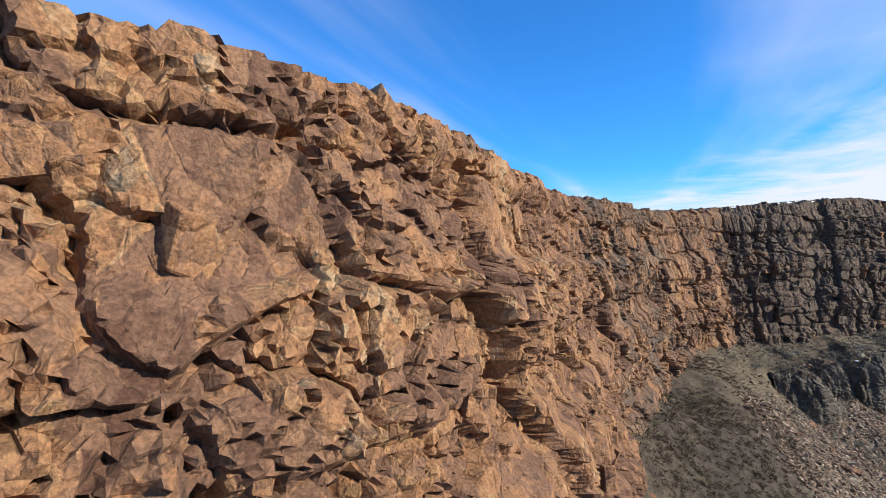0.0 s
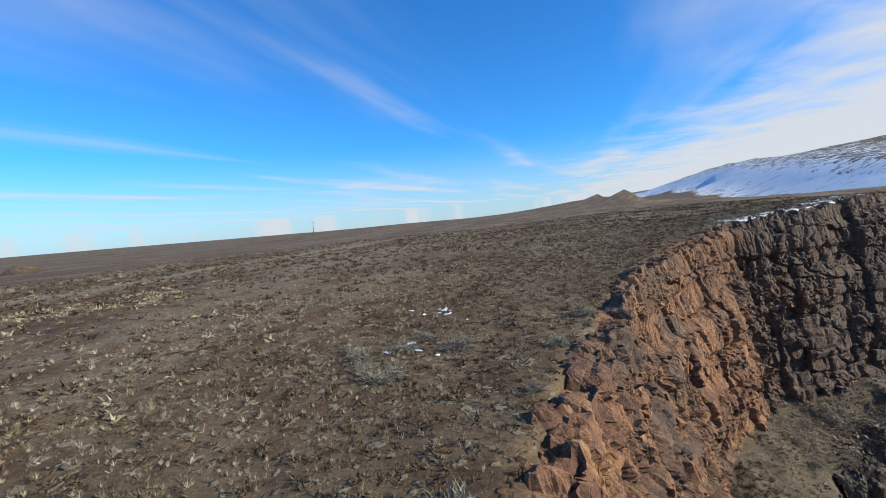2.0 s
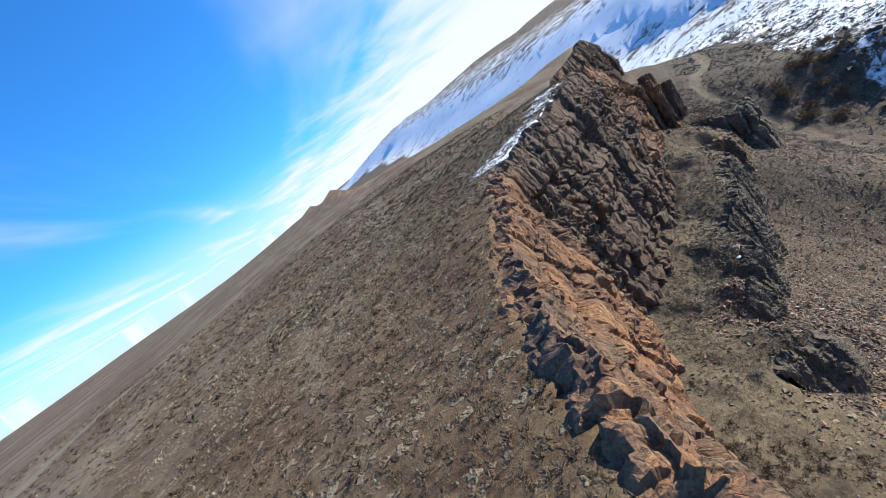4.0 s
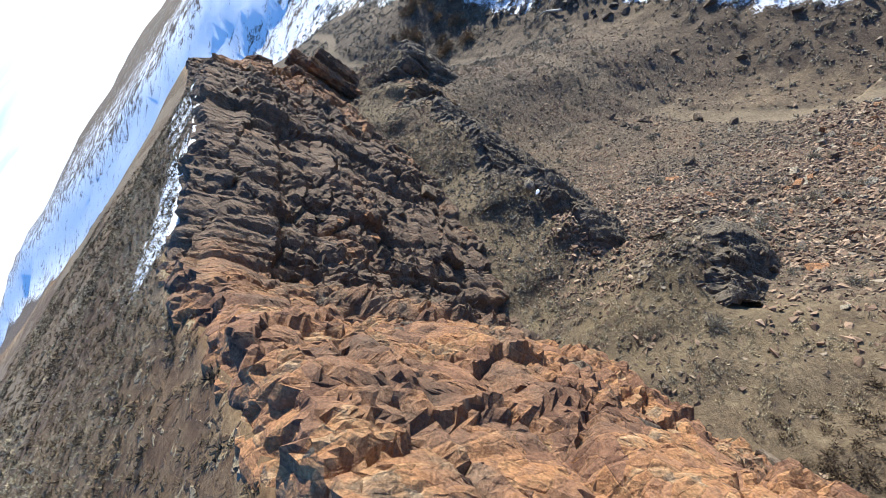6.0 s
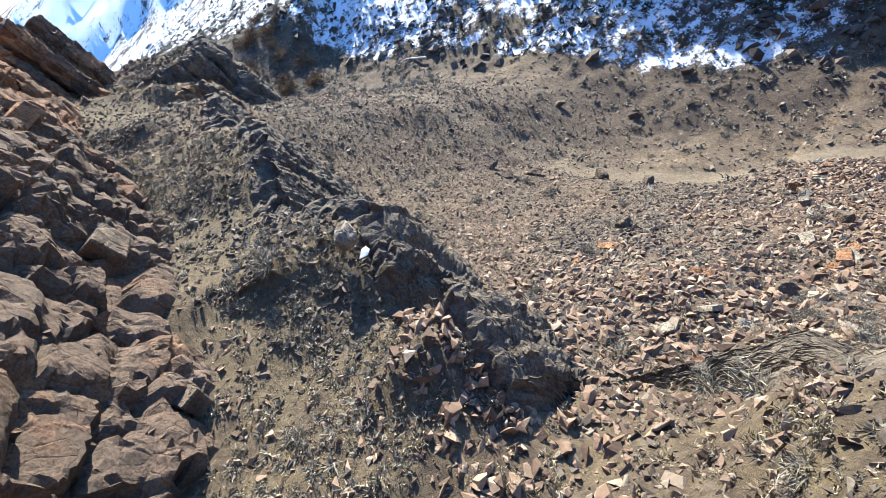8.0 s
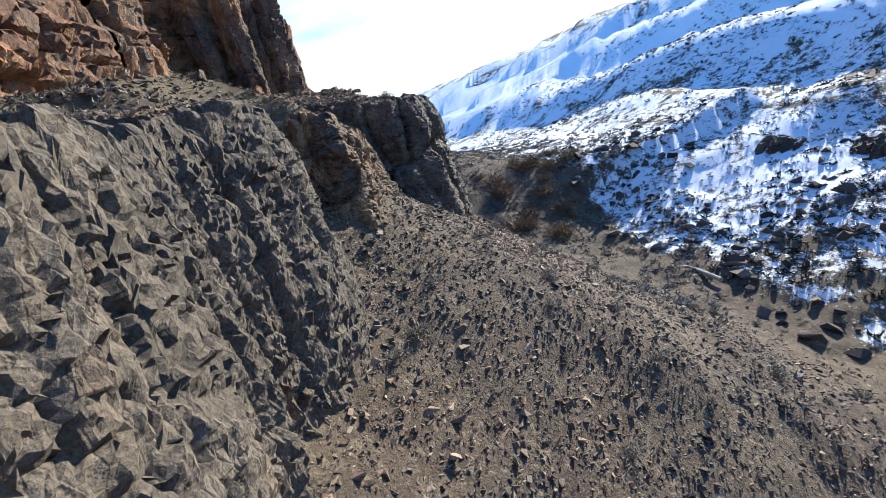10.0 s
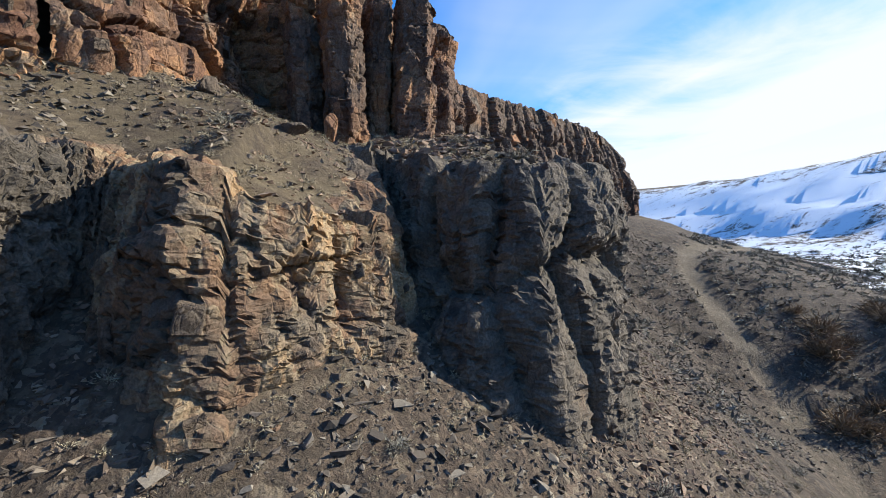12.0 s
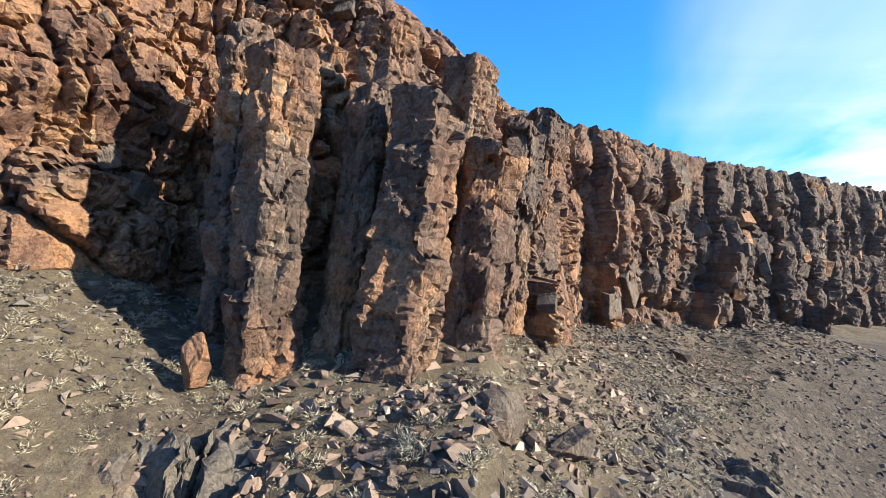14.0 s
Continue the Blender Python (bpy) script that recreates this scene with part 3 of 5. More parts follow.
def outward(pts, span):
    k = np.ones(span) / span
    d = np.gradient(pts[:, :2], axis=0)
    pad = np.vstack([np.repeat(d[:1], span, 0), d, np.repeat(d[-1:], span, 0)])
    d = np.stack([np.convolve(pad[:, j], k, "same")[span:-span] for j in (0, 1)], -1)
    d /= np.hypot(d[:, 0], d[:, 1])[:, None]
    return np.stack([d[:, 1], -d[:, 0]], -1)


def jitter(shape, seed):
    """Uneven shifts for the points of a grid, so that slanting joints break raggedly."""
    i, j = np.indices(shape)
    return 0.8 * (hashed(i, j, seed) - 0.5)


def cliff_relief(s, z, columns, knobbly, grain=1.0):
    """Relief outwards at s metres along and z up: broken blocks, columns, or rubbly weathered rock."""
    calm = (1 - columns) * (1 - knobbly)
    blocks, t1 = facets(s, z, 3.3, 2.6, 100, 0.6, 0.26, 0.4, 0.15)
    slab, t4 = facets(s + 31, z, 1.5, 2.0, 110, 0.42, 0.5, 0.45, -0.25)
    small, t2 = facets(s, z, 0.66, 0.8, 120, 0.15, 0.45, 0.25, 0.1)
    tiny, t3 = facets(s, z, 0.26, 0.27, 140, 0.06, 0.5, 0.06)
    plain = np.where(t1 > 0.5, 0.12, 1.0) * (1 - knobbly) + knobbly            # some blocks keep large smooth faces
    slab = slab * (1 - 0.25 * calm) * (0.35 + 0.65 * grain)
    small, tiny = small * grain, tiny * grain
    thin, _ = facets(s, z * 3.2, 1.1, 1.0, 150, 0.24, 0.3, 0.05)
    cx, cy, ox, oy, gap = cells(s / 1.7 + 0.22 * fbm(s / 2, z / 6, 160, 3), z / 7 + 0.1, 161)
    col_d = 1.1 * (hashed(cx, cy, 163) - 0.5) + 0.6 * np.sqrt(np.clip(gap, 0, 0.5)) - 0.5 * np.clip(1 - gap / 0.16, 0, 1)
    lumps = 1.1 * fbm(s / 2.2, z / 3.4, 170, 5, 0.6) + 0.3 * fbm(s / 0.5, z / 0.5, 176, 3, 0.6)
    lumps += knobbly * (0.8 * np.abs(fbm(s / 0.9, z / 1.5, 178, 4, 0.6)) + 0.5 * fbm(s / 0.4, z / 0.4, 179, 3, 0.65))
    d = blocks * (1 - 0.55 * columns) * (1 - 0.75 * knobbly) + slab * (0.45 + 0.55 * plain) * (1 - 0.6 * knobbly)
    d += col_d * columns * (1 - 0.2 * knobbly) + lumps * (0.05 + knobbly * 0.5) + small * plain * (1 - 0.25 * knobbly) + tiny * (0.3 + 0.7 * plain + 0.8 * knobbly)
    butt, _ = facets(s, z * 0.2, 5.2, 6.0, 165, 2.4, 0.25, 0.0)
    d += butt * columns * (1 - knobbly)
    d += thin * smooth(0.1, 0.3, fbm(s / 5, z / 4, 155, 2)) * smooth(0.35, 0.15, knobbly)
    rubbly = 0.55 * fbm(s / 2.2, z / 9, 170, 4, 0.5) + 0.3 * np.abs(fbm(s / 0.9, z / 3.2, 178, 4, 0.55)) + 0.13 * fbm(s / 0.34, z / 0.34, 186, 3, 0.75)
    rubbly += 0.15 * slab + 0.4 * small + 0.8 * tiny + 0.8 * col_d * columns
    w = smooth(0.3, 0.6, knobbly)
    d = d * (1 - w) + rubbly * w
    return d, 0.45 * t1 + 0.2 * t4 + 0.2 * t2 + 0.15 * t3


def cliff(name, line, s0, s1, step, rise, columns_at, knobbly, warm_at, sink=1.5, foot_out=None, mat=None, grain=1.0):
    s = np.arange(s0, s1 + step / 2, step)
    p = resample(line, s)
    nrm = outward(p, max(3, int((2.2 if foot_out is None else 4.0) / step)))
    zt, zb = p[:, 2], p[:, 3]
    out = p[:, 4] if foot_out is None else np.full(len(s), foot_out)
    bulge = p[:, 5] if foot_out is None else np.full(len(s), 1.6)
    rows = int(np.max(zt - zb + sink) / rise) + 1
    v = np.linspace(0, 1, rows)[:, None]
    cols = columns_at(p)
    if callable(knobbly):
        knobbly = knobbly(p)
    jag, _ = facets(s, s * 0 + 3.0, 1.3, 1.0, 190, 0.9, 0.4, 0.3)
    jag2, _ = facets(s, s * 0 + 3.0, 0.4, 1.0, 195, 0.35, 0.4, 0.1)
    tall = np.clip((zt - zb) / 1.8, 0.0, 1)
    crest = zt + np.clip(jag + jag2, -0.6, 0.45) * (0.5 - 0.25 * smooth(14, 9, p[:, 0])) * tall - 0.05 - 1.3 * smooth(2.3, 0.9, zt - zb) - (0.0 if foot_out is None else 0.3) * smooth(50, 44, p[:, 0])
    z = zb - sink + (crest - zb + sink) * v
    slip = step * jitter(z.shape, 401)
    S = s + slip
    z = z + rise * jitter(z.shape, 402) * smooth(0.0, 0.02, v) * smooth(1.0, 0.98, v)
    d, tint = cliff_relief(S, z, np.broadcast_to(cols, z.shape), knobbly, grain)
    # ledges where flows meet
    d = d + 0.3 * np.tanh(5 * np.sin((z + 0.8 * fbm(S / 6, z / 6, 180, 3)) * 1.35)) * (0.2 + 0.6 * (1 - cols)) * (1 - knobbly) ** 2
    off = 0.75 + out * (1 - v ** bulge) + d * tall * (0.5 + 0.5 * np.clip((1 - v) * 6, 0, 1))
    off = np.maximum(off, 0.5 + 0.15 * fbm(S / 0.7, z / 0.7, 7, 3))
    x = p[:, 0] + nrm[:, 0] * off - nrm[:, 1] * slip
    y = p[:, 1] + nrm[:, 1] * off + nrm[:, 0] * slip
    # the top runs back, rough and broken, into the ground behind
    back_x, back_y = p[:, 0] - nrm[:, 0] * 1.1, p[:, 1] - nrm[:, 1] * 1.1
    held = ground_at(p[:, 0] - nrm[:, 0] * 0.15, p[:, 1] - nrm[:, 1] * 0.15)
    if foot_out is not None:
        held = held - 0.3 * smooth(50, 44, p[:, 0])
    low_back = ground_at(back_x, back_y) - 0.45
    bx, by, bz, bt = [], [], [], []
    n_cap = 14
    for j in range(1, n_cap + 1):
        f = j / n_cap
        qx, qy = x[-1] + (back_x - x[-1]) * f, y[-1] + (back_y - y[-1]) * f
        inward = ((qx - p[:, 0]) * nrm[:, 0] + (qy - p[:, 1]) * nrm[:, 1])
        w = smooth(0.0, 0.6, f)
        rough_top, tone = facets(s, qx * 0 + inward * 1.0, 0.6, 0.6, 205, 0.28, 0.5, 0.08)
        qz = np.where(inward > -0.15, z[-1] + (held - z[-1]) * w, held + (low_back - held) * smooth(-0.15, -1.0, inward))
        bx.append(qx), by.append(qy), bt.append(tone)
        bz.append(qz + (rough_top + 0.25 * fbm(qx * 1.3, qy * 1.3, 199, 4)) * tall * smooth(1.0, 0.5, f))
    whole = [np.vstack([a, c]) for a, c in ((x, bx), (y, by), (z, bz))]
    tint = np.vstack([tint, bt])
    warm = np.broadcast_to(warm_at(p), tint.shape) + 0.0 * tint
    me = mesh_from(name, np.stack(whole, -1).reshape(-1, 3), grid_faces(*tint.shape), mat or rock_mat, {"tint": tint, "warm": warm})
    ob = new(name, me)
    return ob, (x, y, z, nrm, v)


def length_at(line, x):
    """Metres along a line at which it first passes x."""
    return lengths(line)[np.argmax(line[:, 0] >= x)]


def warm_upper(p):
    # past x 27: greyer basalt, with some of its shade put into the colour
    return 0.86 - 0.34 * smooth(3, 9, p[:, 0]) + 0.14 * smooth(18, 23, p[:, 0]) - 0.36 * smooth(27, 36, p[:, 0]) + 0.34 * smooth(55, 62, p[:, 0]) * smooth(110, 80, p[:, 0])


def columns_upper(p):
    return smooth(18, 32, p[:, 0]) * (0.4 + 0.6 * smooth(70, 84, p[:, 0])) * (1 - 0.75 * smooth(56, 60, p[:, 0]) * smooth(73, 69, p[:, 0]))


cut_a, cut_b = length_at(rim_line, -16), length_at(rim_line, 19)
cut_c, cut_d = length_at(rim_line, 63), length_at(rim_line, 82)
near_cliff, near_face = cliff("cliff_west", rim_line, cut_a, cut_b, 0.1, 0.095, columns_upper, 0.0, warm_upper)
tagged(near_cliff, "tall broken cliff of orange-brown basalt blocks", "cliff", kind="structure")
mid_cliff, mid_face = cliff("cliff_middle", rim_line, cut_b, cut_c, 0.12, 0.12, columns_upper, 0.0, warm_upper, grain=0.6)
tagged(mid_cliff, "tall dark basalt cliff of rough columns with orange ledges", "cliff", kind="structure")
nose_cliff, nose_face = cliff("cliff_buttress", rim_line, cut_c, cut_d, 0.075, 0.075, columns_upper, 0.0, warm_upper)
tagged(nose_cliff, "sunlit basalt buttress of thick cracked columns above a rubble slope", "cliff", kind="structure")
far_cliff, far_face = cliff("cliff_east", rim_line, cut_d, length_at(rim_line, 150), 0.2, 0.2, columns_upper, 0.0, warm_upper, grain=0.7)
tagged(far_cliff, "long brown basalt cliff with columns above a scree slope", "cliff", kind="structure")
back_cliff, _ = cliff("cliff_south", rim_line, 2.0, cut_a, 0.3, 0.3, columns_upper, 0.0, warm_upper)
tagged(back_cliff, "orange-brown basalt cliff running on along the plateau", "cliff", kind="structure")
lower, low_face = cliff("rock_band", shelf_line, length_at(shelf_line, 31.5), length_at(shelf_line, 92), 0.085, 0.085,
                        lambda p: 0.3 + 0.45 * smooth(70, 75, p[:, 0]), lambda p: 0.62 - 0.18 * smooth(64, 66, p[:, 0]) * smooth(73, 71.5, p[:, 0]), lambda p: 0.2 + 0.34 * smooth(64, 67, p[:, 0]) * smooth(74, 71.5, p[:, 0]), sink=1.2, foot_out=0.9, mat=band_mat)
tagged(lower, "low dark weathered band of lumpy basalt below the shelf", "cliff", kind="structure")


# rock wall on the far side
def wall_face():
    s = np.arange(4, lengths(wall_line)[-1] - 2, 1.0)
    p = resample(wall_line, s)
    n = outward(p, 5)
    foot = ground_at(p[:, 0] + 3.0 * n[:, 0], p[:, 1] + 3.0 * n[:, 1])
    edge = ground_at(p[:, 0] - 1.2 * n[:, 0], p[:, 1] - 1.2 * n[:, 1])
    return np.column_stack([p[:, :2], np.maximum(edge, foot + 0.05), foot, np.full(len(s), 1.6), np.full(len(s), 1.8)])


wall = wall_face()
far_wall, _ = cliff("cliff_far_side", wall, 0.0, lengths(wall)[-1], 0.22, 0.22, lambda p: np.ones(len(p)), 0.2, lambda p: np.full(len(p), 0.1))
tagged(far_wall, "dark shaded basalt wall above the snowy valley side", "cliff", kind="structure")


# ---- loose stones and plants that nobody could count ----
rng = np.random.default_rng(5)


def stone_template(seed, points=9):
    """A sharp-edged chunk: the hull of a few points on a squashed ball."""
    q = random.Random(seed)
    bm = bmesh.new()
    flat = q.uniform(0.45, 0.8)
    for i in range(points):
        d = Vector((q.gauss(0, 1), q.gauss(0, 1), q.gauss(0, 1))).normalized() * q.uniform(0.85, 1.15)
        bm.verts.new((d.x * 1.15, d.y * 0.85, d.z * flat))
    res = bmesh.ops.convex_hull(bm, input=bm.verts[:])
    bmesh.ops.triangulate(bm, faces=bm.faces[:])
    loose = [v for v in bm.verts if not v.link_faces]
    bmesh.ops.delete(bm, geom=loose, context="VERTS")
    bm.verts.index_update()
    v = np.array([v.co[:] for v in bm.verts])
    f = np.array([[w.index for w in face.verts] for face in bm.faces])
    bm.free()
    return v, f


def grass_template(seed, blades=16):
    """A clump of stiff thin stalks, one narrow face each, fanning out from the root."""
    q = np.random.default_rng(seed)
    v = []
    for i in range(blades):
        a, e = q.uniform(0, 2 * math.pi), q.uniform(0, 1.15)
        d = np.array([math.cos(a) * math.sin(e), math.sin(a) * math.sin(e), 1.15 * math.cos(e)])
        side = np.cross(d, q.normal(size=3))
        side *= 0.055 / np.linalg.norm(side)
        v += [d * 0.08 + side, d * 0.08 - side, d * q.uniform(0.7, 1.15)]
    return np.array(v), np.arange(len(v)).reshape(-1, 3)


def twig_template(seed, sprays, long, wide):
    """A see-through bush: small sprays of twigs through a flattened dome."""
    q = np.random.default_rng(seed)
    v = []
    for i in range(sprays):
        a, e = q.uniform(0, 2 * math.pi), math.acos(q.uniform(0.0, 1.0))
        d = np.array([math.cos(a) * math.sin(e), math.sin(a) * math.sin(e), 0.8 * math.cos(e)])
        c = d * q.uniform(0.3, 0.95) * (1 + 0.25 * math.sin(3 * a + seed))
        along = d + q.normal(0, 0.4, 3)
        along *= q.uniform(0.6, 1.1) * long / np.linalg.norm(along)
        side = np.cross(along, q.normal(size=3))
        side *= q.uniform(0.6, 1.1) * wide / np.linalg.norm(side)
        v += [c - along + side, c - along - side, c + along]
    return np.array(v), np.arange(len(v)).reshape(-1, 3)


def strewn(name, templates, x, y, z, size, mat, flatten=None, upright=True):
    """One mesh of many turned and scaled copies of the templates."""
    V, F, base = [], [], 0
    pick = rng.integers(0, len(templates), len(x))
    for k, (v, f) in enumerate(templates):
        m = pick == k
        n = int(m.sum())
        if not n:
            continue
        a = rng.uniform(0, 2 * math.pi, n)
        c, s = np.cos(a)[:, None], np.sin(a)[:, None]
        vv = v[None] * size[m][:, None, None]
        if not upright:
            b = rng.normal(0, 0.5, n)
            cb, sb = np.cos(b)[:, None], np.sin(b)[:, None]
            vv = np.stack([vv[..., 0] * rng.uniform(0.75, 1.4, n)[:, None], vv[..., 1] * cb - vv[..., 2] * sb, vv[..., 1] * sb + vv[..., 2] * cb], -1)
        vx = vv[..., 0] * c - vv[..., 1] * s + x[m][:, None]
        vy = vv[..., 0] * s + vv[..., 1] * c + y[m][:, None]
        vz = vv[..., 2] + z[m][:, None]
        V.append(np.stack([vx, vy, vz], -1).reshape(-1, 3))
        F.append((f[None] + (np.arange(n) * len(v))[:, None, None] + base).reshape(-1, f.shape[1]))
        base += n * len(v)
    return new(name, mesh_from(name, np.vstack(V), np.vstack(F), mat))


def spots(n, x0, x1, y0, y1, keep):
    """Places thinned by keep(x, y, du, dl, db, rock, track)."""
    x, y = rng.uniform(x0, x1, n), rng.uniform(y0, y1, n)
    z, sn, rock, plat, track, du, dl, db = land(x, y)
    ok = rng.uniform(0, 1, n) < keep(x, y, du, dl, db, rock, track)
    return x[ok], y[ok], z[ok]


stones = [stone_template(k) for k in range(9)]
pebbles = [stone_template(100 + k, 6) for k in range(12)]
grasses = [grass_template(20 + k) for k in range(4)]
mid_bushes = [twig_template(65 + k, 46, 0.25, 0.062) for k in range(5)]
fine_bushes = [twig_template(45 + k, 90, 0.21, 0.045) for k in range(5)]
far_bushes = [twig_template(50 + k, 15, 0.45, 0.15) for k in range(5)]
low_clumps = [twig_template(90 + k, 28, 0.33, 0.09) for k in range(6)]


def chips(n, small, big, power=2.2):
    """Sizes of broken stone: many small, few large."""
    return small + (big - small) * rng.uniform(0, 1, n) ** (power * 3)


# scree below the band: fine chips close to the way, larger pieces all over
def scree_fine(x, y, du, dl, db, rock, tr):
    return np.where((du > 4) & (dl > 0.4) & (db < 2), (0.25 + 0.75 * rock) * (1 - tr) * smooth(17, 6, np.abs(dl - 5)), 0)


def scree_coarse(x, y, du, dl, db, rock, tr):
    return np.where((du > 4) & (dl > 0.5) & (db < 6), (0.22 + 0.78 * rock) * (1 - tr), 0)


x, y, z = spots(98000, 42, 88, 34, 64, scree_fine)
size = chips(len(x), 0.032, 0.13, 1.0)
tagged(strewn("scree", pebbles, x, y, z + 0.1 * size, size, scree_mat, upright=False), "loose brown and grey basalt rubble on the slope", "scree", kind="stuff")
x, y, z = spots(44000, 30, 84, 14, 56, scree_coarse)
size = chips(len(x), 0.06, 0.24, 1.2)
tagged(strewn("coarse_scree", pebbles, x, y, z + 0.05 * size, size, scree_mat, upright=False), "larger angular basalt rubble strewn down the slope", "scree", kind="stuff")
# field of split red-brown blocks between the knolls and the track
def rubble_field(x, y, du, dl, db, rock, tr):
    ragged = 3.0 * fbm(x / 6, y / 6, 95, 3)
    edge = smooth(1.0, -1.0, x - 47.5 - 0.35 * (40 - y) + ragged) * smooth(-2.5, 0.5, dl + 0.6 * ragged)
    bare = smooth(0.20, 0.05, fbm(x / 4.5, y / 4.5, 97, 3))
    return np.where((du > 5) & (db < 0), edge * (0.25 + 0.75 * bare) * (1 - tr) * smooth(2.6, 4.2, np.hypot(x - 34.0, (y - 45.6) * 1.15)), 0)


x, y, z = spots(46000, 24, 56, 18, 50, rubble_field)
size = chips(len(x), 0.055, 0.22, 0.8)
tagged(strewn("rubble_field", stones, x, y, z + 0.25 * size, size, rubble_mat, upright=False), "field of split red-brown basalt blocks on the slope", "rubble", kind="stuff")


# talus and dark scrub at the foot of the snowy far side
def far_talus(x, y, du, dl, db, rock, tr):
    return np.where(dl > 10, smooth(-5, 1, db) * smooth(22, 8, db) * smooth(-0.3, 0.1, fbm(x / 5, y / 5, 98, 3)), 0)


x, y, z = spots(9000, 30, 130, -20, 60, far_talus)
size = chips(len(x), 0.14, 0.85, 0.9)
tagged(strewn("far_talus", stones, x, y, z + 0.2 * size, size, gravel_mat, upright=False), "dark basalt blocks among snow below the far side", "rubble", kind="stuff")


def far_scrub(x, y, du, dl, db, rock, tr):
    return np.where(dl > 10, smooth(-3, 4, db) * smooth(75, 40, db) * (1 - 0.75 * smooth(95, 112, x)) * (0.15 + 0.85 * smooth(-0.2, 0.2, fbm(x / 9, y / 9, 99, 3))), 0)


x, y, z = spots(60000, 20, 200, -50, 110, far_scrub)
tagged(strewn("far_scrub", far_bushes, x, y, z - 0.05, rng.uniform(0.25, 0.75, len(x)), scrub_mat), "dark scrub standing in snow on the far side", "brush", kind="stuff")
# dark gravel fan beyond the buttress, its colour deepened for the grazing light
def fan(x, y, du, dl, db, rock, tr):
    return np.where((du > 3) & (dl > 0.3), (1 - tr) * smooth(26, 10, dl) * 0.8, 0)


x, y, z = spots(30000, 80, 116, 56, 92, fan)
size = chips(len(x), 0.04, 0.2, 1.2)
tagged(strewn("gravel_fan", pebbles, x, y, z + 0.05 * size, size, gravel_mat, upright=False), "dark basalt gravel below the long cliff, deepened for grazing light", "scree", kind="stuff")
def long_slope(x, y, du, dl, db, rock, tr):
    return np.where((du > 1.6) & (dl < 0.6), 0.5 + 0.5 * smooth(-0.2, 0.2, fbm(x / 5, y / 5, 85, 3)), 0)


x, y, z = spots(52000, 79, 112, 60, 92, long_slope)
size = chips(len(x), 0.035, 0.22, 1.1)
tagged(strewn("cliff_rubble", pebbles, x, y, z + 0.1 * size, size, scree_mat, upright=False), "grey-brown rubble on the slope under the long cliff", "scree", kind="stuff")
x, y, z = spots(9000, 79, 104, 60, 88, lambda x, y, du, dl, db, rock, tr: np.where((du > 2) & (dl < 1.5), smooth(0.0, 0.3, fbm((x + y) / 14, (x - y) / 3.5, 86, 3)), 0))
tagged(strewn("slope_straw", low_clumps, x, y, z - 0.02, rng.uniform(0.10, 0.26, len(x)), straw_mat), "yellow dry grass in strips under the long cliff", "grass", kind="stuff")
# rubble on the shelf
def shelf_chips(x, y, du, dl, db, rock, tr):
    return np.where((du > 1.5) & (dl < 0.2), 0.35 + 0.5 * smooth(7, 2, du), 0)


for x0, x1, y0, y1, n, kind in ((61, 85, 53, 71, 64000, "shelf_rubble"), (6, 60, 16, 66, 40000, "ledge_rubble")):
    x, y, z = spots(n, x0, x1, y0, y1, shelf_chips)
    size = chips(len(x), 0.022, 0.15, 1.3)
    tagged(strewn(kind, pebbles, x, y, z + 0.1 * size, size, scree_mat, upright=False), "broken basalt chips on the shelf under the cliff", "scree", kind="stuff")
# stones and tufts over the bench between the cliff and the band
x, y, z = spots(36000, 34, 64, 42, 62, lambda x, y, du, dl, db, rock, tr: np.where((du > 3) & (dl < 0.5), 0.25 + 0.75 * smooth(-0.2, 0.25, fbm(x / 3, y / 3, 93, 3)), 0))
size = chips(len(x), 0.03, 0.17, 1.0)
tagged(strewn("bench_stones", pebbles, x, y, z + 0.1 * size, size, scree_mat, upright=False), "brown stones strewn over the grassy bench", "scree", kind="stuff")
x, y, z = spots(7000, 34, 64, 42, 62, lambda x, y, du, dl, db, rock, tr: np.where((du > 3) & (dl < -0.3), smooth(-0.3, 0.2, fbm(x / 4, y / 4, 94, 3)), 0))
tagged(strewn("bench_tufts", low_clumps, x, y, z - 0.02, rng.uniform(0.10, 0.30, len(x)), sage_mat), "grey dry tufts on the bench under the cliff", "grass", kind="stuff")
# reddish rubble over the grassy knolls
def knolls(x, y, du, dl, db, rock, tr):
    return np.where((du > 3.5) & (tr < 0.2), 0.25 + 0.6 * smooth(-0.2, 0.3, fbm(x / 5, y / 5, 87, 3)), 0)


x, y, z = spots(26000, 28, 52, 32, 54, knolls)
size = chips(len(x), 0.025, 0.17, 1.4)
tagged(strewn("knoll_rubble", pebbles, x, y, z + 0.1 * size, size, scree_mat, upright=False), "reddish basalt rubble over grassy knolls", "scree", kind="stuff")
# a heap of broken slabs under the buttress
def heap(x, y, du, dl, db, rock, tr):
    return np.where((du > 1.0) & (dl < 0.4), smooth(5.5, 1.0, np.hypot(x - 78.0, (y - 59.6) * 1.3)), 0)


x, y, z = spots(7000, 71, 86, 54, 67, heap)
size = chips(len(x), 0.04, 0.22, 0.8)
tagged(strewn("slab_heap", stones, x, y, z + 0.15 * size, size, scree_mat, upright=False), "heap of broken dark slabs below the buttress", "rubble", kind="stuff")
# pebbles on the plateau
x, y, z = spots(18000, -18, 60, 6, 84, lambda x, y, du, dl, db, rock, tr: np.where(du < 0.3, smooth(-34, -1, du) * 0.9, 0))
size = chips(len(x), 0.025, 0.11, 1.5)
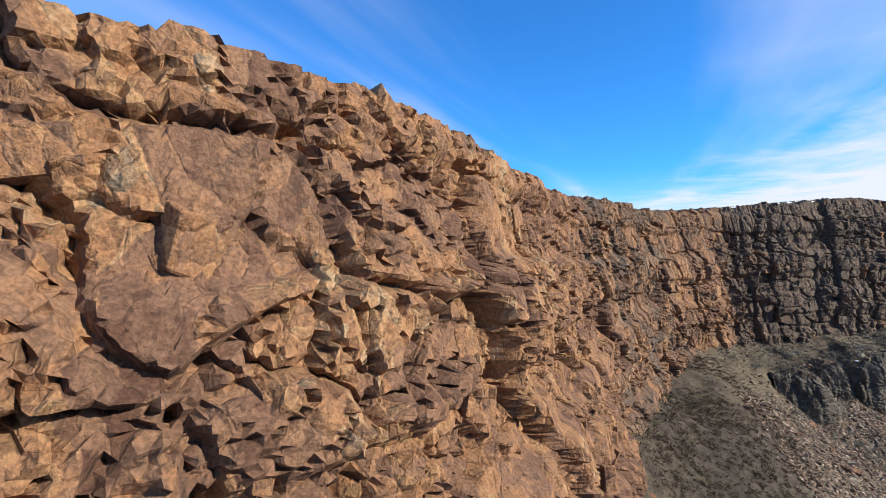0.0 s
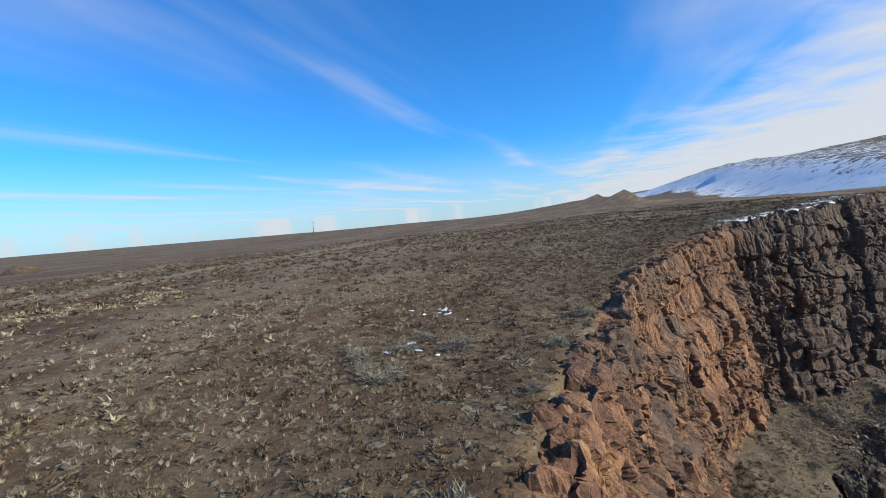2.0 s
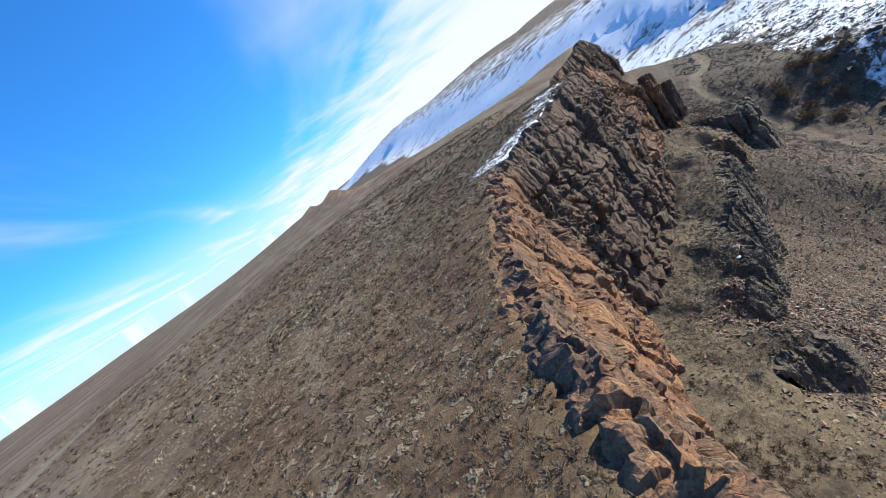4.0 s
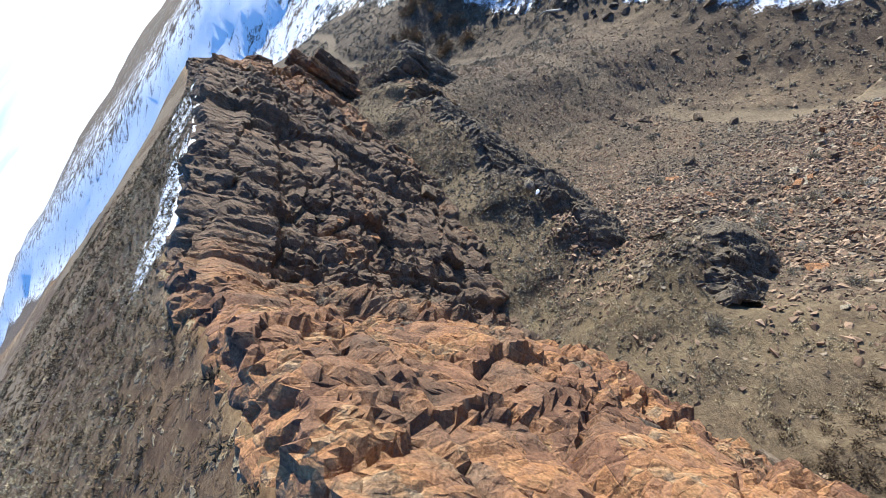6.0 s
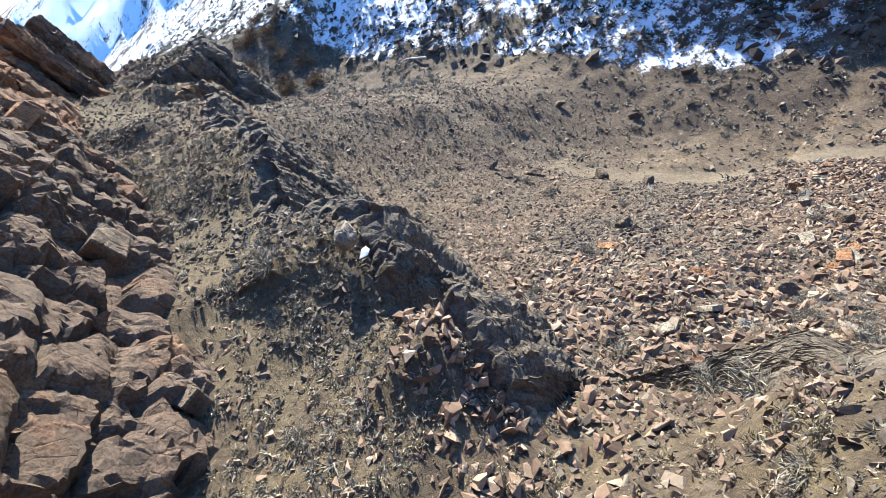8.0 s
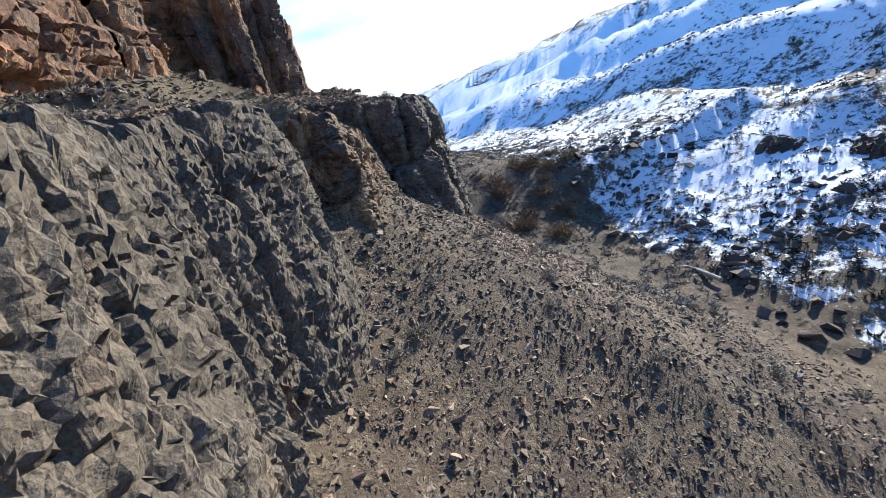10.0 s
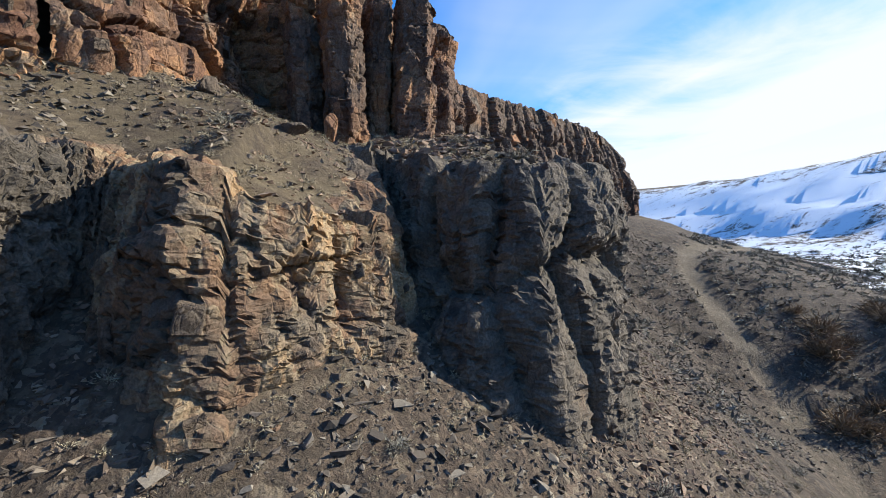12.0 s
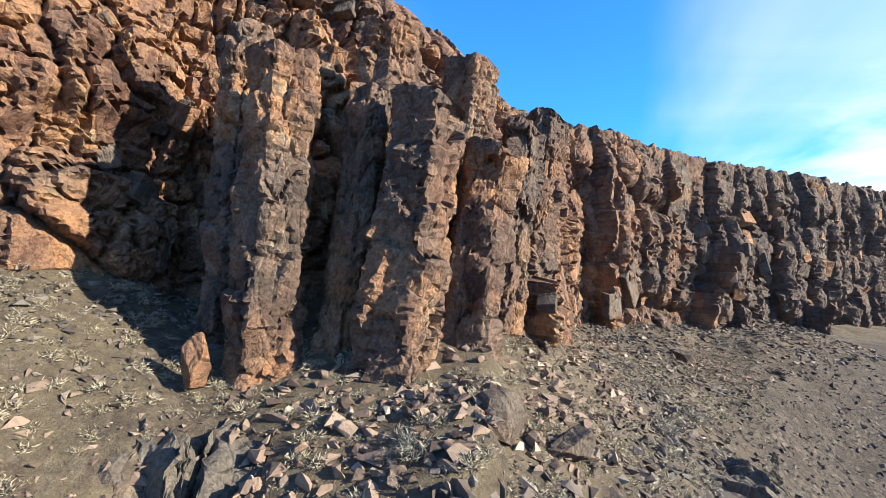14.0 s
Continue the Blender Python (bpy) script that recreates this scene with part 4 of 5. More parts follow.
tagged(strewn("plateau_stones", pebbles, x, y, z + 0.1 * size, size, scree_mat, upright=False), "small stones strewn over the dry plateau", "stones", kind="stuff")


# dry grass on the plateau, thicker in drifts
def plateau_grass(x, y, du, dl, db, rock, tr):
    return np.where(du < -0.2, (1 - tr) * smooth(-26, -5, du) * smooth(-0.12, 0.2, fbm(x / 6, y / 6, 71, 3)), 0)


def plateau_brush(x, y, du, dl, db, rock, tr):
    return np.where(du < -0.2, (1 - tr) * smooth(-20, -5, du) * 0.45, 0)


def plateau_far(x, y, du, dl, db, rock, tr):
    return np.where(du < -8, (1 - tr) * smooth(-8, -16, du) * smooth(-90, -40, du) * (0.3 + 0.7 * smooth(-0.15, 0.2, fbm(x / 11, y / 11, 72, 3))), 0)


x, y, z = spots(125000, -30, 60, 4, 90, plateau_grass)
tagged(strewn("bunchgrass", grasses, x, y, z - 0.02, rng.uniform(0.05, 0.15, len(x)), straw_mat), "pale dry bunchgrass on the plateau", "grass", kind="stuff")
x, y, z = spots(110000, -30, 60, 4, 90, plateau_brush)
tagged(strewn("low_brush", low_clumps, x, y, z - 0.03, rng.uniform(0.12, 0.30, len(x)) * (0.7 + 0.6 * rng.uniform(0, 1, len(x)) ** 4), brush_mat), "low dark brown brush over the plateau", "brush", kind="stuff")


# pale tufts that stand in drifts along the plateau
def drifts(x, y):
    along, over = x * 0.5 + y * 0.866, -x * 0.866 + y * 0.5
    return smooth(0.02, 0.30, fbm(along / 17, over / 4.5, 73, 3))


x, y, z = spots(46000, -30, 60, 4, 90, lambda x, y, du, dl, db, rock, tr: np.where(du < -0.6, (1 - tr) * smooth(-30, -8, du) * (0.05 + 0.8 * drifts(x, y)), 0))
tagged(strewn("pale_tufts", grasses, x, y, z - 0.02, rng.uniform(0.06, 0.17, len(x)), pale_mat), "pale dry grass tufts in drifts across the plateau", "grass", kind="stuff")
x, y, z = spots(60000, -60, 90, 0, 150, lambda *at: plateau_far(*at) * (0.12 + 0.88 * drifts(at[0], at[1])))
tagged(strewn("plateau_brush", far_bushes, x, y, z - 0.03, rng.uniform(0.12, 0.34, len(x)), straw_mat), "pale brush spread over the plateau", "brush", kind="stuff")
x, y, z = spots(42000, -60, 90, 0, 150, plateau_far)
tagged(strewn("plateau_scrub", far_bushes, x, y, z - 0.03, rng.uniform(0.16, 0.40, len(x)), brush_mat), "dark low brush spread over the plateau", "brush", kind="stuff")


# grass and brush on the slopes
def slope_near(x, y, du, dl, db, rock, tr):
    return np.where((du > 3) & ((dl < -0.2) | (dl > 0.9)), (0.9 - 0.65 * rock) * (1 - tr) * smooth(18, 8, dl) * smooth(-0.3, 0.15, fbm(x / 6, y / 6, 75, 3)), 0)


def slope_far(x, y, du, dl, db, rock, tr):
    return np.where((du > 3) & (dl > 8), (0.9 - 0.65 * rock) * (1 - tr) * smooth(8, 18, dl) * smooth(-0.3, 0.15, fbm(x / 6, y / 6, 75, 3)), 0)


x, y, z = spots(5500, 59, 86, 46, 72, slope_near)
tagged(strewn("bench_grass", fine_bushes, x, y, z - 0.02, rng.uniform(0.10, 0.28, len(x)), straw_mat), "fine dry grass and twiggy brush beside the rock band", "grass", kind="stuff")
x, y, z = spots(24000, 26, 96, 28, 80, lambda x, y, *more: slope_near(x, y, *more) * np.where((x > 59) & (x < 86) & (y > 46) & (y < 72), 0, 1))
tagged(strewn("slope_grass", mid_bushes, x, y, z - 0.02, rng.uniform(0.11, 0.28, len(x)), straw_mat), "dry tufts of grass and brush on the scree slope", "grass", kind="stuff")
x, y, z = spots(22000, 12, 140, 5, 100, slope_far)
tagged(strewn("slope_brush", far_bushes, x, y, z - 0.02, rng.uniform(0.14, 0.32, len(x)), straw_mat), "dry brush lower down the scree slope", "brush", kind="stuff")
x, y, z = spots(15000, 40, 240, -40, 150, lambda x, y, du, dl, db, rock, tr: np.where((du > 3) & (dl > 6), (0.2 + 0.8 * smooth(-18, 4, db)) * (1 - tr) * smooth(-0.25, 0.1, fbm(x / 9, y / 9, 78, 3)), 0))
tagged(strewn("valley_brush", far_bushes, x, y, z - 0.05, rng.uniform(0.25, 0.7, len(x)), sage_mat), "grey sagebrush crowding the valley floor", "brush", kind="stuff")


# brown brush over the ledges and knolls under the cliff
def ledges(x, y, du, dl, db, rock, tr):
    return np.where((du > 3.5) & (dl < 5), smooth(-0.35, 0.2, fbm(x / 4, y / 4, 91, 3)), 0)


x, y, z = spots(6500, 10, 27, 16, 46, ledges)
tagged(strewn("ledge_brush", mid_bushes, x, y, z - 0.03, rng.uniform(0.12, 0.36, len(x)), brush_mat), "brown brush crowding the ledges under the cliff", "brush", kind="stuff")
x, y, z = spots(5200, 28, 52, 34, 54, ledges)
tagged(strewn("knoll_grass", mid_bushes, x, y, z - 0.02, rng.uniform(0.08, 0.24, len(x)), sage_mat), "grey dry tufts on the knolls", "grass", kind="stuff")


# brush field on the valley floor beyond the buttress
def valley_field(x, y, du, dl, db, rock, tr):
    return np.where((du > 6) & (dl > 7) & (db < 12), (1 - tr) * smooth(-0.4, 0.0, fbm(x / 7, y / 7, 81, 3)), 0)


x, y, z = spots(17000, 82, 190, 40, 125, valley_field)
tagged(strewn("brush_field", far_bushes, x, y, z - 0.04, rng.uniform(0.22, 0.6, len(x)), sage_mat), "dense grey sagebrush on the valley floor beside the track", "brush", kind="stuff")


# ---- single blocks, columns, boulders and bushes ----
def chunk_mesh(name, seed, size, mat, rough=0.16):
    """A split block: a bevelled box with shifted corners."""
    q = random.Random(seed)
    bm = bmesh.new()
    bmesh.ops.create_cube(bm, size=1.0)
    for v in bm.verts:
        v.co = Vector((v.co.x * size[0] * q.uniform(1 - 2 * rough, 1 + rough), v.co.y * size[1] * q.uniform(1 - 2 * rough, 1 + rough), v.co.z * size[2] * q.uniform(1 - 2 * rough, 1 + rough)))
    bmesh.ops.bevel(bm, geom=bm.edges[:], offset=0.06 * min(size), segments=1, affect="EDGES")
    me = bpy.data.meshes.new(name)
    bm.to_mesh(me)
    bm.free()
    me.materials.append(mat)
    return me


def boulder_mesh(name, seed, size, mat):
    """A weathered boulder: cut flat on some sides, rough all over."""
    q = random.Random(seed)
    bm = bmesh.new()
    bmesh.ops.create_icosphere(bm, subdivisions=4, radius=1.0)
    cuts = [(Vector((q.gauss(0, 1), q.gauss(0, 1), q.gauss(0, 1))).normalized(), q.uniform(0.42, 0.8)) for _ in range(12)]
    for v in bm.verts:
        p = v.co.copy()
        for n, d in cuts:
            over = p.dot(n) - d
            if over > 0:
                p -= n * over
        p *= 1 + 0.06 * noise.fractal(p * 2.5 + Vector((seed, 0, 0)), 0.8, 2.0, 4)
        v.co = Vector((p.x * size[0], p.y * size[1], p.z * size[2]))
    me = bpy.data.meshes.new(name)
    bm.to_mesh(me)
    bm.free()
    me.materials.append(mat)
    return me


def column(name, x, y, z0, z1, width, turn, seed, mat, parent):
    """A basalt column: six uneven sides, cross joints, chipped edges and a broken top."""
    around, step = 72, 0.07
    rows = int((z1 - z0) / step)
    a = np.linspace(0, 2 * math.pi, around, endpoint=False)[None] + 0 * np.arange(rows)[:, None]
    h = (np.arange(rows) * step)[:, None] + 0 * a
    a = a + 2 * math.pi / around * jitter(a.shape, seed)
    h = np.maximum(h + step * jitter(a.shape, seed + 1), 0)
    q = np.random.default_rng(seed)
    joint = np.floor(h / 0.85 + 0.4 * vnoise(a * 0.8, h * 0.7, seed))
    side = np.full(a.shape, 9.0)
    for k in range(6):
        dirn = k * math.pi / 3 + q.uniform(-0.2, 0.2)
        reach = 0.5 * width * (q.uniform(0.85, 1.15) + 0.07 * (hashed(joint, joint * 0 + k, seed) - 0.5))
        c = np.cos(a - dirn)
        side = np.where(c > 0.1, np.minimum(side, reach / np.maximum(c, 0.1)), side)
    rad = side * (1.0 - 0.12 * h / (z1 - z0))
    rel, tint = facets(a * width * 0.5 + seed * 7, h, 0.6, 1.1, seed, 0.12, 0.45, 0.08)
    rel2, _ = facets(a * width * 0.5 + seed * 3, h * 2.5, 0.35, 0.4, seed + 9, 0.05, 0.3, 0.03)
    frac = np.abs(h / 0.85 + 0.4 * vnoise(a * 0.8, h * 0.7, seed) - joint - 0.5)
    rad = rad + rel + rel2 - 0.04 * smooth(0.46, 0.5, frac)
    top = z1 - 0.5 * width * (np.cos(a - turn) * 0.5 + 0.5) * smooth(0.75, 1.0, h / (z1 - z0))
    vx, vy = x + rad * np.cos(a) + 0.06 * h * math.cos(turn), y + rad * np.sin(a) + 0.03 * h
    vz = np.minimum(z0 + h, top)
    verts = np.stack([vx, vy, vz], -1).reshape(-1, 3)
    i = np.arange(rows - 1)[:, None] * around
    j = np.arange(around)[None]
    f = np.stack([i + j, i + (j + 1) % around, i + around + (j + 1) % around, i + around + j], -1).reshape(-1, 4)
    verts = np.vstack([verts, [[verts[-around:, 0].mean(), verts[-around:, 1].mean(), verts[-around:, 2].max() + 0.1]]])
    last = (rows - 1) * around
    me = mesh_from(name, verts, f, mat, {"tint": np.append(tint.ravel(), 0.5), "warm": np.full(len(verts), 0.5)})
    bm = bmesh.new()
    bm.from_mesh(me)
    bm.verts.ensure_lookup_table()
    ring = [bm.verts[last + k] for k in range(around)]
    for k in range(around):
        bm.faces.new((ring[k], ring[(k + 1) % around], bm.verts[len(verts) - 1]))
    bm.to_mesh(me)
    bm.free()
    ob = new(name, me)
    ob.parent = parent
    return ob


for k, (cx, cy, z0, z1, w, turn) in enumerate([(73.6, 62.7, 31.2, 38.6, 1.35, 2.0), (74.9, 63.0, 31.2, 38.2, 0.85, 1.0), (76.1, 62.5, 31.4, 38.0, 1.6, 0.5), (77.5, 63.0, 31.4, 37.4, 1.2, 0.2),
                                               (72.6, 64.0, 31.4, 39.6, 1.2, 2.6), (75.4, 64.2, 31.5, 40.2, 1.5, 1.5), (77.2, 64.6, 31.5, 39.8, 1.4, 1.0), (78.7, 65.0, 31.5, 38.6, 1.2, 0.4), (79.8, 66.6, 31.5, 39.5, 1.3, 0.3)]):
    column("column", cx, cy, z0, z1, w, turn, 300 + 11 * k, rock_mat, nose_cliff)


def clad(face, parent, n, lo, hi, seed, mats, u0=0.0, u1=1.0, v0=0.04, v1=0.92, name="block"):
    """Loose-jointed blocks that stand proud of a cliff's face, as parts of it."""
    q = random.Random(seed)
    x, y, z, nrm, v = face
    kinds = [chunk_mesh(name, seed + k, (q.uniform(0.7, 1.3), q.uniform(0.5, 0.9), q.uniform(0.6, 1.4)), mats[k % len(mats)]) for k in range(12)]
    for i in range(n):
        c = int(q.uniform(u0, u1) * (x.shape[1] - 1))
        r = int(q.uniform(v0, v1) * (x.shape[0] - 1))
        s = lo + (hi - lo) * q.random() ** 2.5
        if z[-1, c] - z[0, c] < 3.6:
            continue
        ob = new(name, q.choice(kinds))
        turn = math.degrees(math.atan2(nrm[c, 1], nrm[c, 0])) - 90
        ob.parent = parent
        ob.matrix_basis = pose(x[r, c] - nrm[c, 0] * 0.22 * s, y[r, c] - nrm[c, 1] * 0.22 * s, z[r, c], q.gauss(0, 16), q.gauss(0, 16), turn + q.gauss(0, 22)) @ Matrix.Diagonal((s, s, s, 1))


clad(near_face, near_cliff, 290, 0.25, 1.0, 11, [warm_block_mat], 0.12, 1.0)
clad(nose_face, nose_cliff, 150, 0.25, 0.7, 12, [warm_block_mat, dark_block_mat])
clad(mid_face, mid_cliff, 90, 0.3, 1.2, 13, [dark_block_mat, dark_block_mat, warm_block_mat])
clad(low_face, lower, 160, 0.2, 0.6, 14, [dark_block_mat])
clad(far_face, far_cliff, 160, 0.6, 1.9, 15, [dark_block_mat, warm_block_mat], 0.0, 0.6)


def boulder(x, y, size, seed, mat, label, lift=0.25, turn=0.0, tilt=0.0, z=None):
    z = float(ground_at(x, y)[0]) if z is None else z
    ob = new("boulder", boulder_mesh("boulder", seed, size, mat))
    ob.matrix_basis = pose(x, y, z + lift * size[2], tilt, 0, turn)
    return tagged(ob, label, "boulder")


boulder(44.9, 50.0, (0.5, 0.62, 0.34), 1, pale_block_mat, "grey flat-topped boulder perched on a rocky knob", 0.3, z=28.42)
snow_patch = new("snow_patch", boulder_mesh("snow_patch", 6, (0.2, 0.28, 0.05), snow_mat))
snow_patch.matrix_basis = pose(44.45, 49.85, 28.0, 0, -14, 30)
tagged(snow_patch, "small patch of old snow beside a perched boulder", "snow")
boulder(72.7, 61.9, (0.32, 0.26, 0.62), 2, warm_block_mat, "upright orange block standing at the foot of the buttress", 0.75)
boulder(77.9, 60.6, (0.7, 0.55, 0.5), 33, dark_block_mat, "broken brown boulder below the buttress", 0.5)
boulder(79.2, 60.9, (0.5, 0.4, 0.4), 4, dark_block_mat, "dark angular boulder in rubble below the buttress", 0.4)
boulder(92.5, 77.5, (0.95, 0.7, 0.6), 5, dark_block_mat, "brown angular boulder lying on the scree", 0.5, 30)
for k, (bx, by, bs) in enumerate([(60.8, 43.4, 0.75), (60.4, 41.6, 0.7), (62.2, 43.8, 0.6), (55.9, 36.3, 0.8), (58.6, 38.0, 0.9), (70.6, 34.6, 0.8), (75.5, 27.5, 1.2), (79.0, 24.4, 1.1), (66.5, 30.2, 0.7), (52.0, 33.0, 0.7),
                                  (69.5, 60.0, 0.45), (70.6, 59.2, 0.5), (68.9, 61.6, 0.6), (48.5, 41.6, 0.55), (40.5, 41.0, 0.5), (43.6, 35.2, 0.65), (37.6, 38.9, 0.45)]):
    tagged(boulder(bx, by, (bs, bs * 0.7, bs * 0.55), 20 + k, dark_block_mat, "angular basalt boulder half sunk in the scree", 0.4, 47 * k), group="boulders on the scree")


# large split slabs lying in the rubble field
q = random.Random(31)
slabs = [chunk_mesh("rock", 500 + k, (q.uniform(0.6, 1.0), q.uniform(0.45, 0.7), q.uniform(0.2, 0.4)), warm_block_mat if k % 2 else pale_block_mat, 0.2) for k in range(8)]
bx, by, bz = spots(420, 27, 54, 20, 47, rubble_field)
for i in range(min(len(bx), 110)):
    w = q.uniform(0.35, 0.95)
    ob = new("rock", slabs[i % 8])
    ob.matrix_basis = pose(bx[i], by[i], bz[i] + 0.10 * w, q.gauss(0, 22), q.gauss(0, 22), q.uniform(0, 360)) @ Matrix.Diagonal((w, w, w, 1))
    tagged(ob, "split red-brown basalt slab lying in the rubble field", "rock", "slabs in the rubble")

# last snow between the bushes on the plateau
drifted = [boulder_mesh("snow_patch", 200 + k, (0.17, 0.09, 0.03), snow_mat) for k in range(3)]
for i in range(15):
    sx1, sy1 = (q.gauss(5.2, 0.5), q.gauss(37.2, 0.55)) if i < 10 else (q.gauss(3.5, 0.5), q.gauss(33.2, 0.5))
    ob = new("snow_patch", drifted[i % 3])
    w = q.uniform(0.6, 1.4)
    ob.matrix_basis = pose(sx1, sy1, float(ground_at(sx1, sy1)[0]) + 0.03, 0, 0, q.uniform(0, 360)) @ Matrix.Diagonal((w, w, w, 1))
    tagged(ob, "small patch of old snow between dry bushes", "snow", "snow on the plateau")


def stem_mesh(seed, mat):
    """One bent woody stem of a bush, tapering."""
    q = random.Random(seed)
    bm = bmesh.new()
    for i in range(1):
        a, e = q.uniform(0, 6.28), q.uniform(0.2, 1.0)
        p, d, w = Vector((0, 0, -0.05)), Vector((math.cos(a) * math.sin(e), math.sin(a) * math.sin(e), math.cos(e))), 0.035
        ring = [bm.verts.new(p + Vector((w * math.cos(k * 2.1), w * math.sin(k * 2.1), 0))) for k in range(3)]
        for j in range(3):
            p, w = p + d * 0.27, w * 0.65
            d = (d + Vector((q.gauss(0, 0.3), q.gauss(0, 0.3), 0.2))).normalized()
            nxt = [bm.verts.new(p + Vector((w * math.cos(k * 2.1), w * math.sin(k * 2.1), 0))) for k in range(3)]
            for k in range(3):
                bm.faces.new((ring[k], ring[(k + 1) % 3], nxt[(k + 1) % 3], nxt[k]))
            ring = nxt
    me = bpy.data.meshes.new("stem")
    bm.to_mesh(me)
    bm.free()
    me.materials.append(mat)
    return me


def bush_mesh(name, seed, sprays, mat):
    v, f = twig_template(seed, sprays, 0.24, 0.024)
    return mesh_from("crown", v, f, mat), [stem_mesh(10 * seed + k, mat) for k in range(5)], name


def plant(kind, m, label, group):
    """One bush: its crown of twigs, and the stems under it."""
    ob = new(kind[2])
    ob.matrix_basis = m
    for piece, mesh in [("crown", kind[0])] + [("stem", m) for m in kind[1]]:
        new(piece, mesh).parent = ob
    return tagged(ob, label, "bush", group)


kinds = [bush_mesh("sagebrush", 60 + k, 420, sage_mat) for k in range(4)]
q = random.Random(9)
bx, by, bz = spots(620, 28, 92, 22, 74, lambda x, y, du, dl, db, rock, tr: np.where((du > 4.2) & ((dl < -0.8) | (dl > 1.6)) & (tr < 0.1), 1.0, 0.0))
for i in range(min(len(bx), 190)):
    s = q.uniform(0.25, 0.62)
    plant(kinds[i % 4], pose(bx[i], by[i], bz[i] - 0.03, 0, 0, q.uniform(0, 360)) @ Matrix.Diagonal((s, s, s * q.uniform(0.75, 1.1), 1)), "dry grey sagebrush rooted among stones", "bushes on the slope")

# single bushes and pale tussocks among the red rubble
for bx1, by1, s in ((44.0, 36.1, 0.75), (48.9, 41.6, 0.5), (36.9, 44.9, 0.7), (37.6, 45.4, 0.55), (52.0, 39.0, 0.5), (35.4, 45.6, 0.45)):
    plant(kinds[int(bx1) % 4], pose(bx1, by1, float(ground_at(bx1, by1)[0]) - 0.03, 0, 0, q.uniform(0, 360)) @ Matrix.Diagonal((s, s, s * 0.8, 1)), "full grey sagebrush among red-brown rubble", "bushes in the rubble")
for i in range(26):
    a, d = q.uniform(0, 6.28), 2.6 * q.random() ** 0.5
    tx, ty, s = 39.0 + d * math.cos(a), 41.6 + 0.8 * d * math.sin(a), q.uniform(0.2, 0.36)
    plant(kinds[i % 4], pose(tx, ty, float(ground_at(tx, ty)[0]) - 0.03, 0, 0, q.uniform(0, 360)) @ Matrix.Diagonal((s, s, s * 0.75, 1)), "pale grey tussock between rubble blocks", "tussocks in the rubble")

# thicket of old sagebrush on the plateau
for i in range(16):
    a, d = q.uniform(0, 6.28), q.random() ** 0.5
    tx, ty, s = 3.2 + 2.6 * d * math.cos(a), 32.2 + 2.4 * d * math.sin(a), q.uniform(0.3, 0.65)
    plant(kinds[i % 4], pose(tx, ty, float(ground_at(tx, ty)[0]) - 0.03, 0, 0, q.uniform(0, 360)) @ Matrix.Diagonal((s, s, s * 0.9, 1)), "old grey sagebrush in a thicket on the plateau", "sagebrush thicket")

# sagebrush hanging on along the cliff's edge
for i in range(12):
    at = resample(rim_line, np.array([length_at(rim_line, -4 + 1.35 * i + q.uniform(-0.5, 0.5))]))[0]
    tx, ty, s = at[0] - q.uniform(0.3, 1.2), at[1] + q.uniform(0.2, 0.8), q.uniform(0.32, 0.62)
    plant(kinds[i % 4], pose(tx, ty, float(ground_at(tx, ty)[0]) - 0.03, 0, 0, q.uniform(0, 360)) @ Matrix.Diagonal((s, s, s, 1)), "dry sagebrush rooted at the edge of the cliff", "bushes on the edge")

# russet willow thicket by the valley's bend
kinds = [bush_mesh("willow_bush", 80 + k, 420, willow_mat) for k in range(3)]
for i in range(26):
    a, d = q.uniform(0, 6.28), 9 * q.random() ** 0.5
    bx, by, s = 116 + 1.5 * d * math.cos(a), 57 + d * math.sin(a) * 0.8, q.uniform(1.0, 2.1)
    plant(kinds[i % 3], pose(bx, by, float(ground_at(bx, by)[0]) - 0.05, 0, 0, q.uniform(0, 360)) @ Matrix.Diagonal((s, s, s, 1)), "bare russet willow bush on the valley floor", "willow thicket")


# ---- single things far off and on the valley floor ----
def tube(bm, a, b, r0, r1, sides=8):
    """A tapering round bar from a to b, closed at both ends."""
    a, b = Vector(a), Vector(b)
    u = (b - a).orthogonal().normalized()
    w = (b - a).normalized().cross(u)
    rings = [[bm.verts.new(p + (u * math.cos(k * 2 * math.pi / sides) + w * math.sin(k * 2 * math.pi / sides)) * r) for k in range(sides)] for p, r in ((a, r0), (b, r1))]
    for k in range(sides):
        bm.faces.new((rings[0][k], rings[0][(k + 1) % sides], rings[1][(k + 1) % sides], rings[1][k]))
    bm.faces.new(rings[0][::-1])
    bm.faces.new(rings[1])


def part(name, bm, mat, parent, label=""):
    me = bpy.data.meshes.new(name)
    bm.to_mesh(me)
    bm.free()
    me.materials.append(mat)
    ob = new(name, me)
    ob.parent = parent
    return tagged(ob, label) if label else ob


def wood_build(dark, pale):
    def build(g, pos):
        grain = g.noise(pos, 9.0, 6.0, 0.7, 0.6)
        return g.ramp(grain, [(0.3, dark), (0.7, pale)]), 0.85, g.bump(grain, 0.4, 0.02)
    return build


pole_wood = material("weathered_pole", wood_build((0.06, 0.045, 0.035), (0.16, 0.125, 0.10)))
bleached_wood = material("bleached_wood", wood_build((0.34, 0.31, 0.27), (0.62, 0.59, 0.54)))
porcelain = material("porcelain", wood_build((0.18, 0.15, 0.13), (0.26, 0.22, 0.19)))

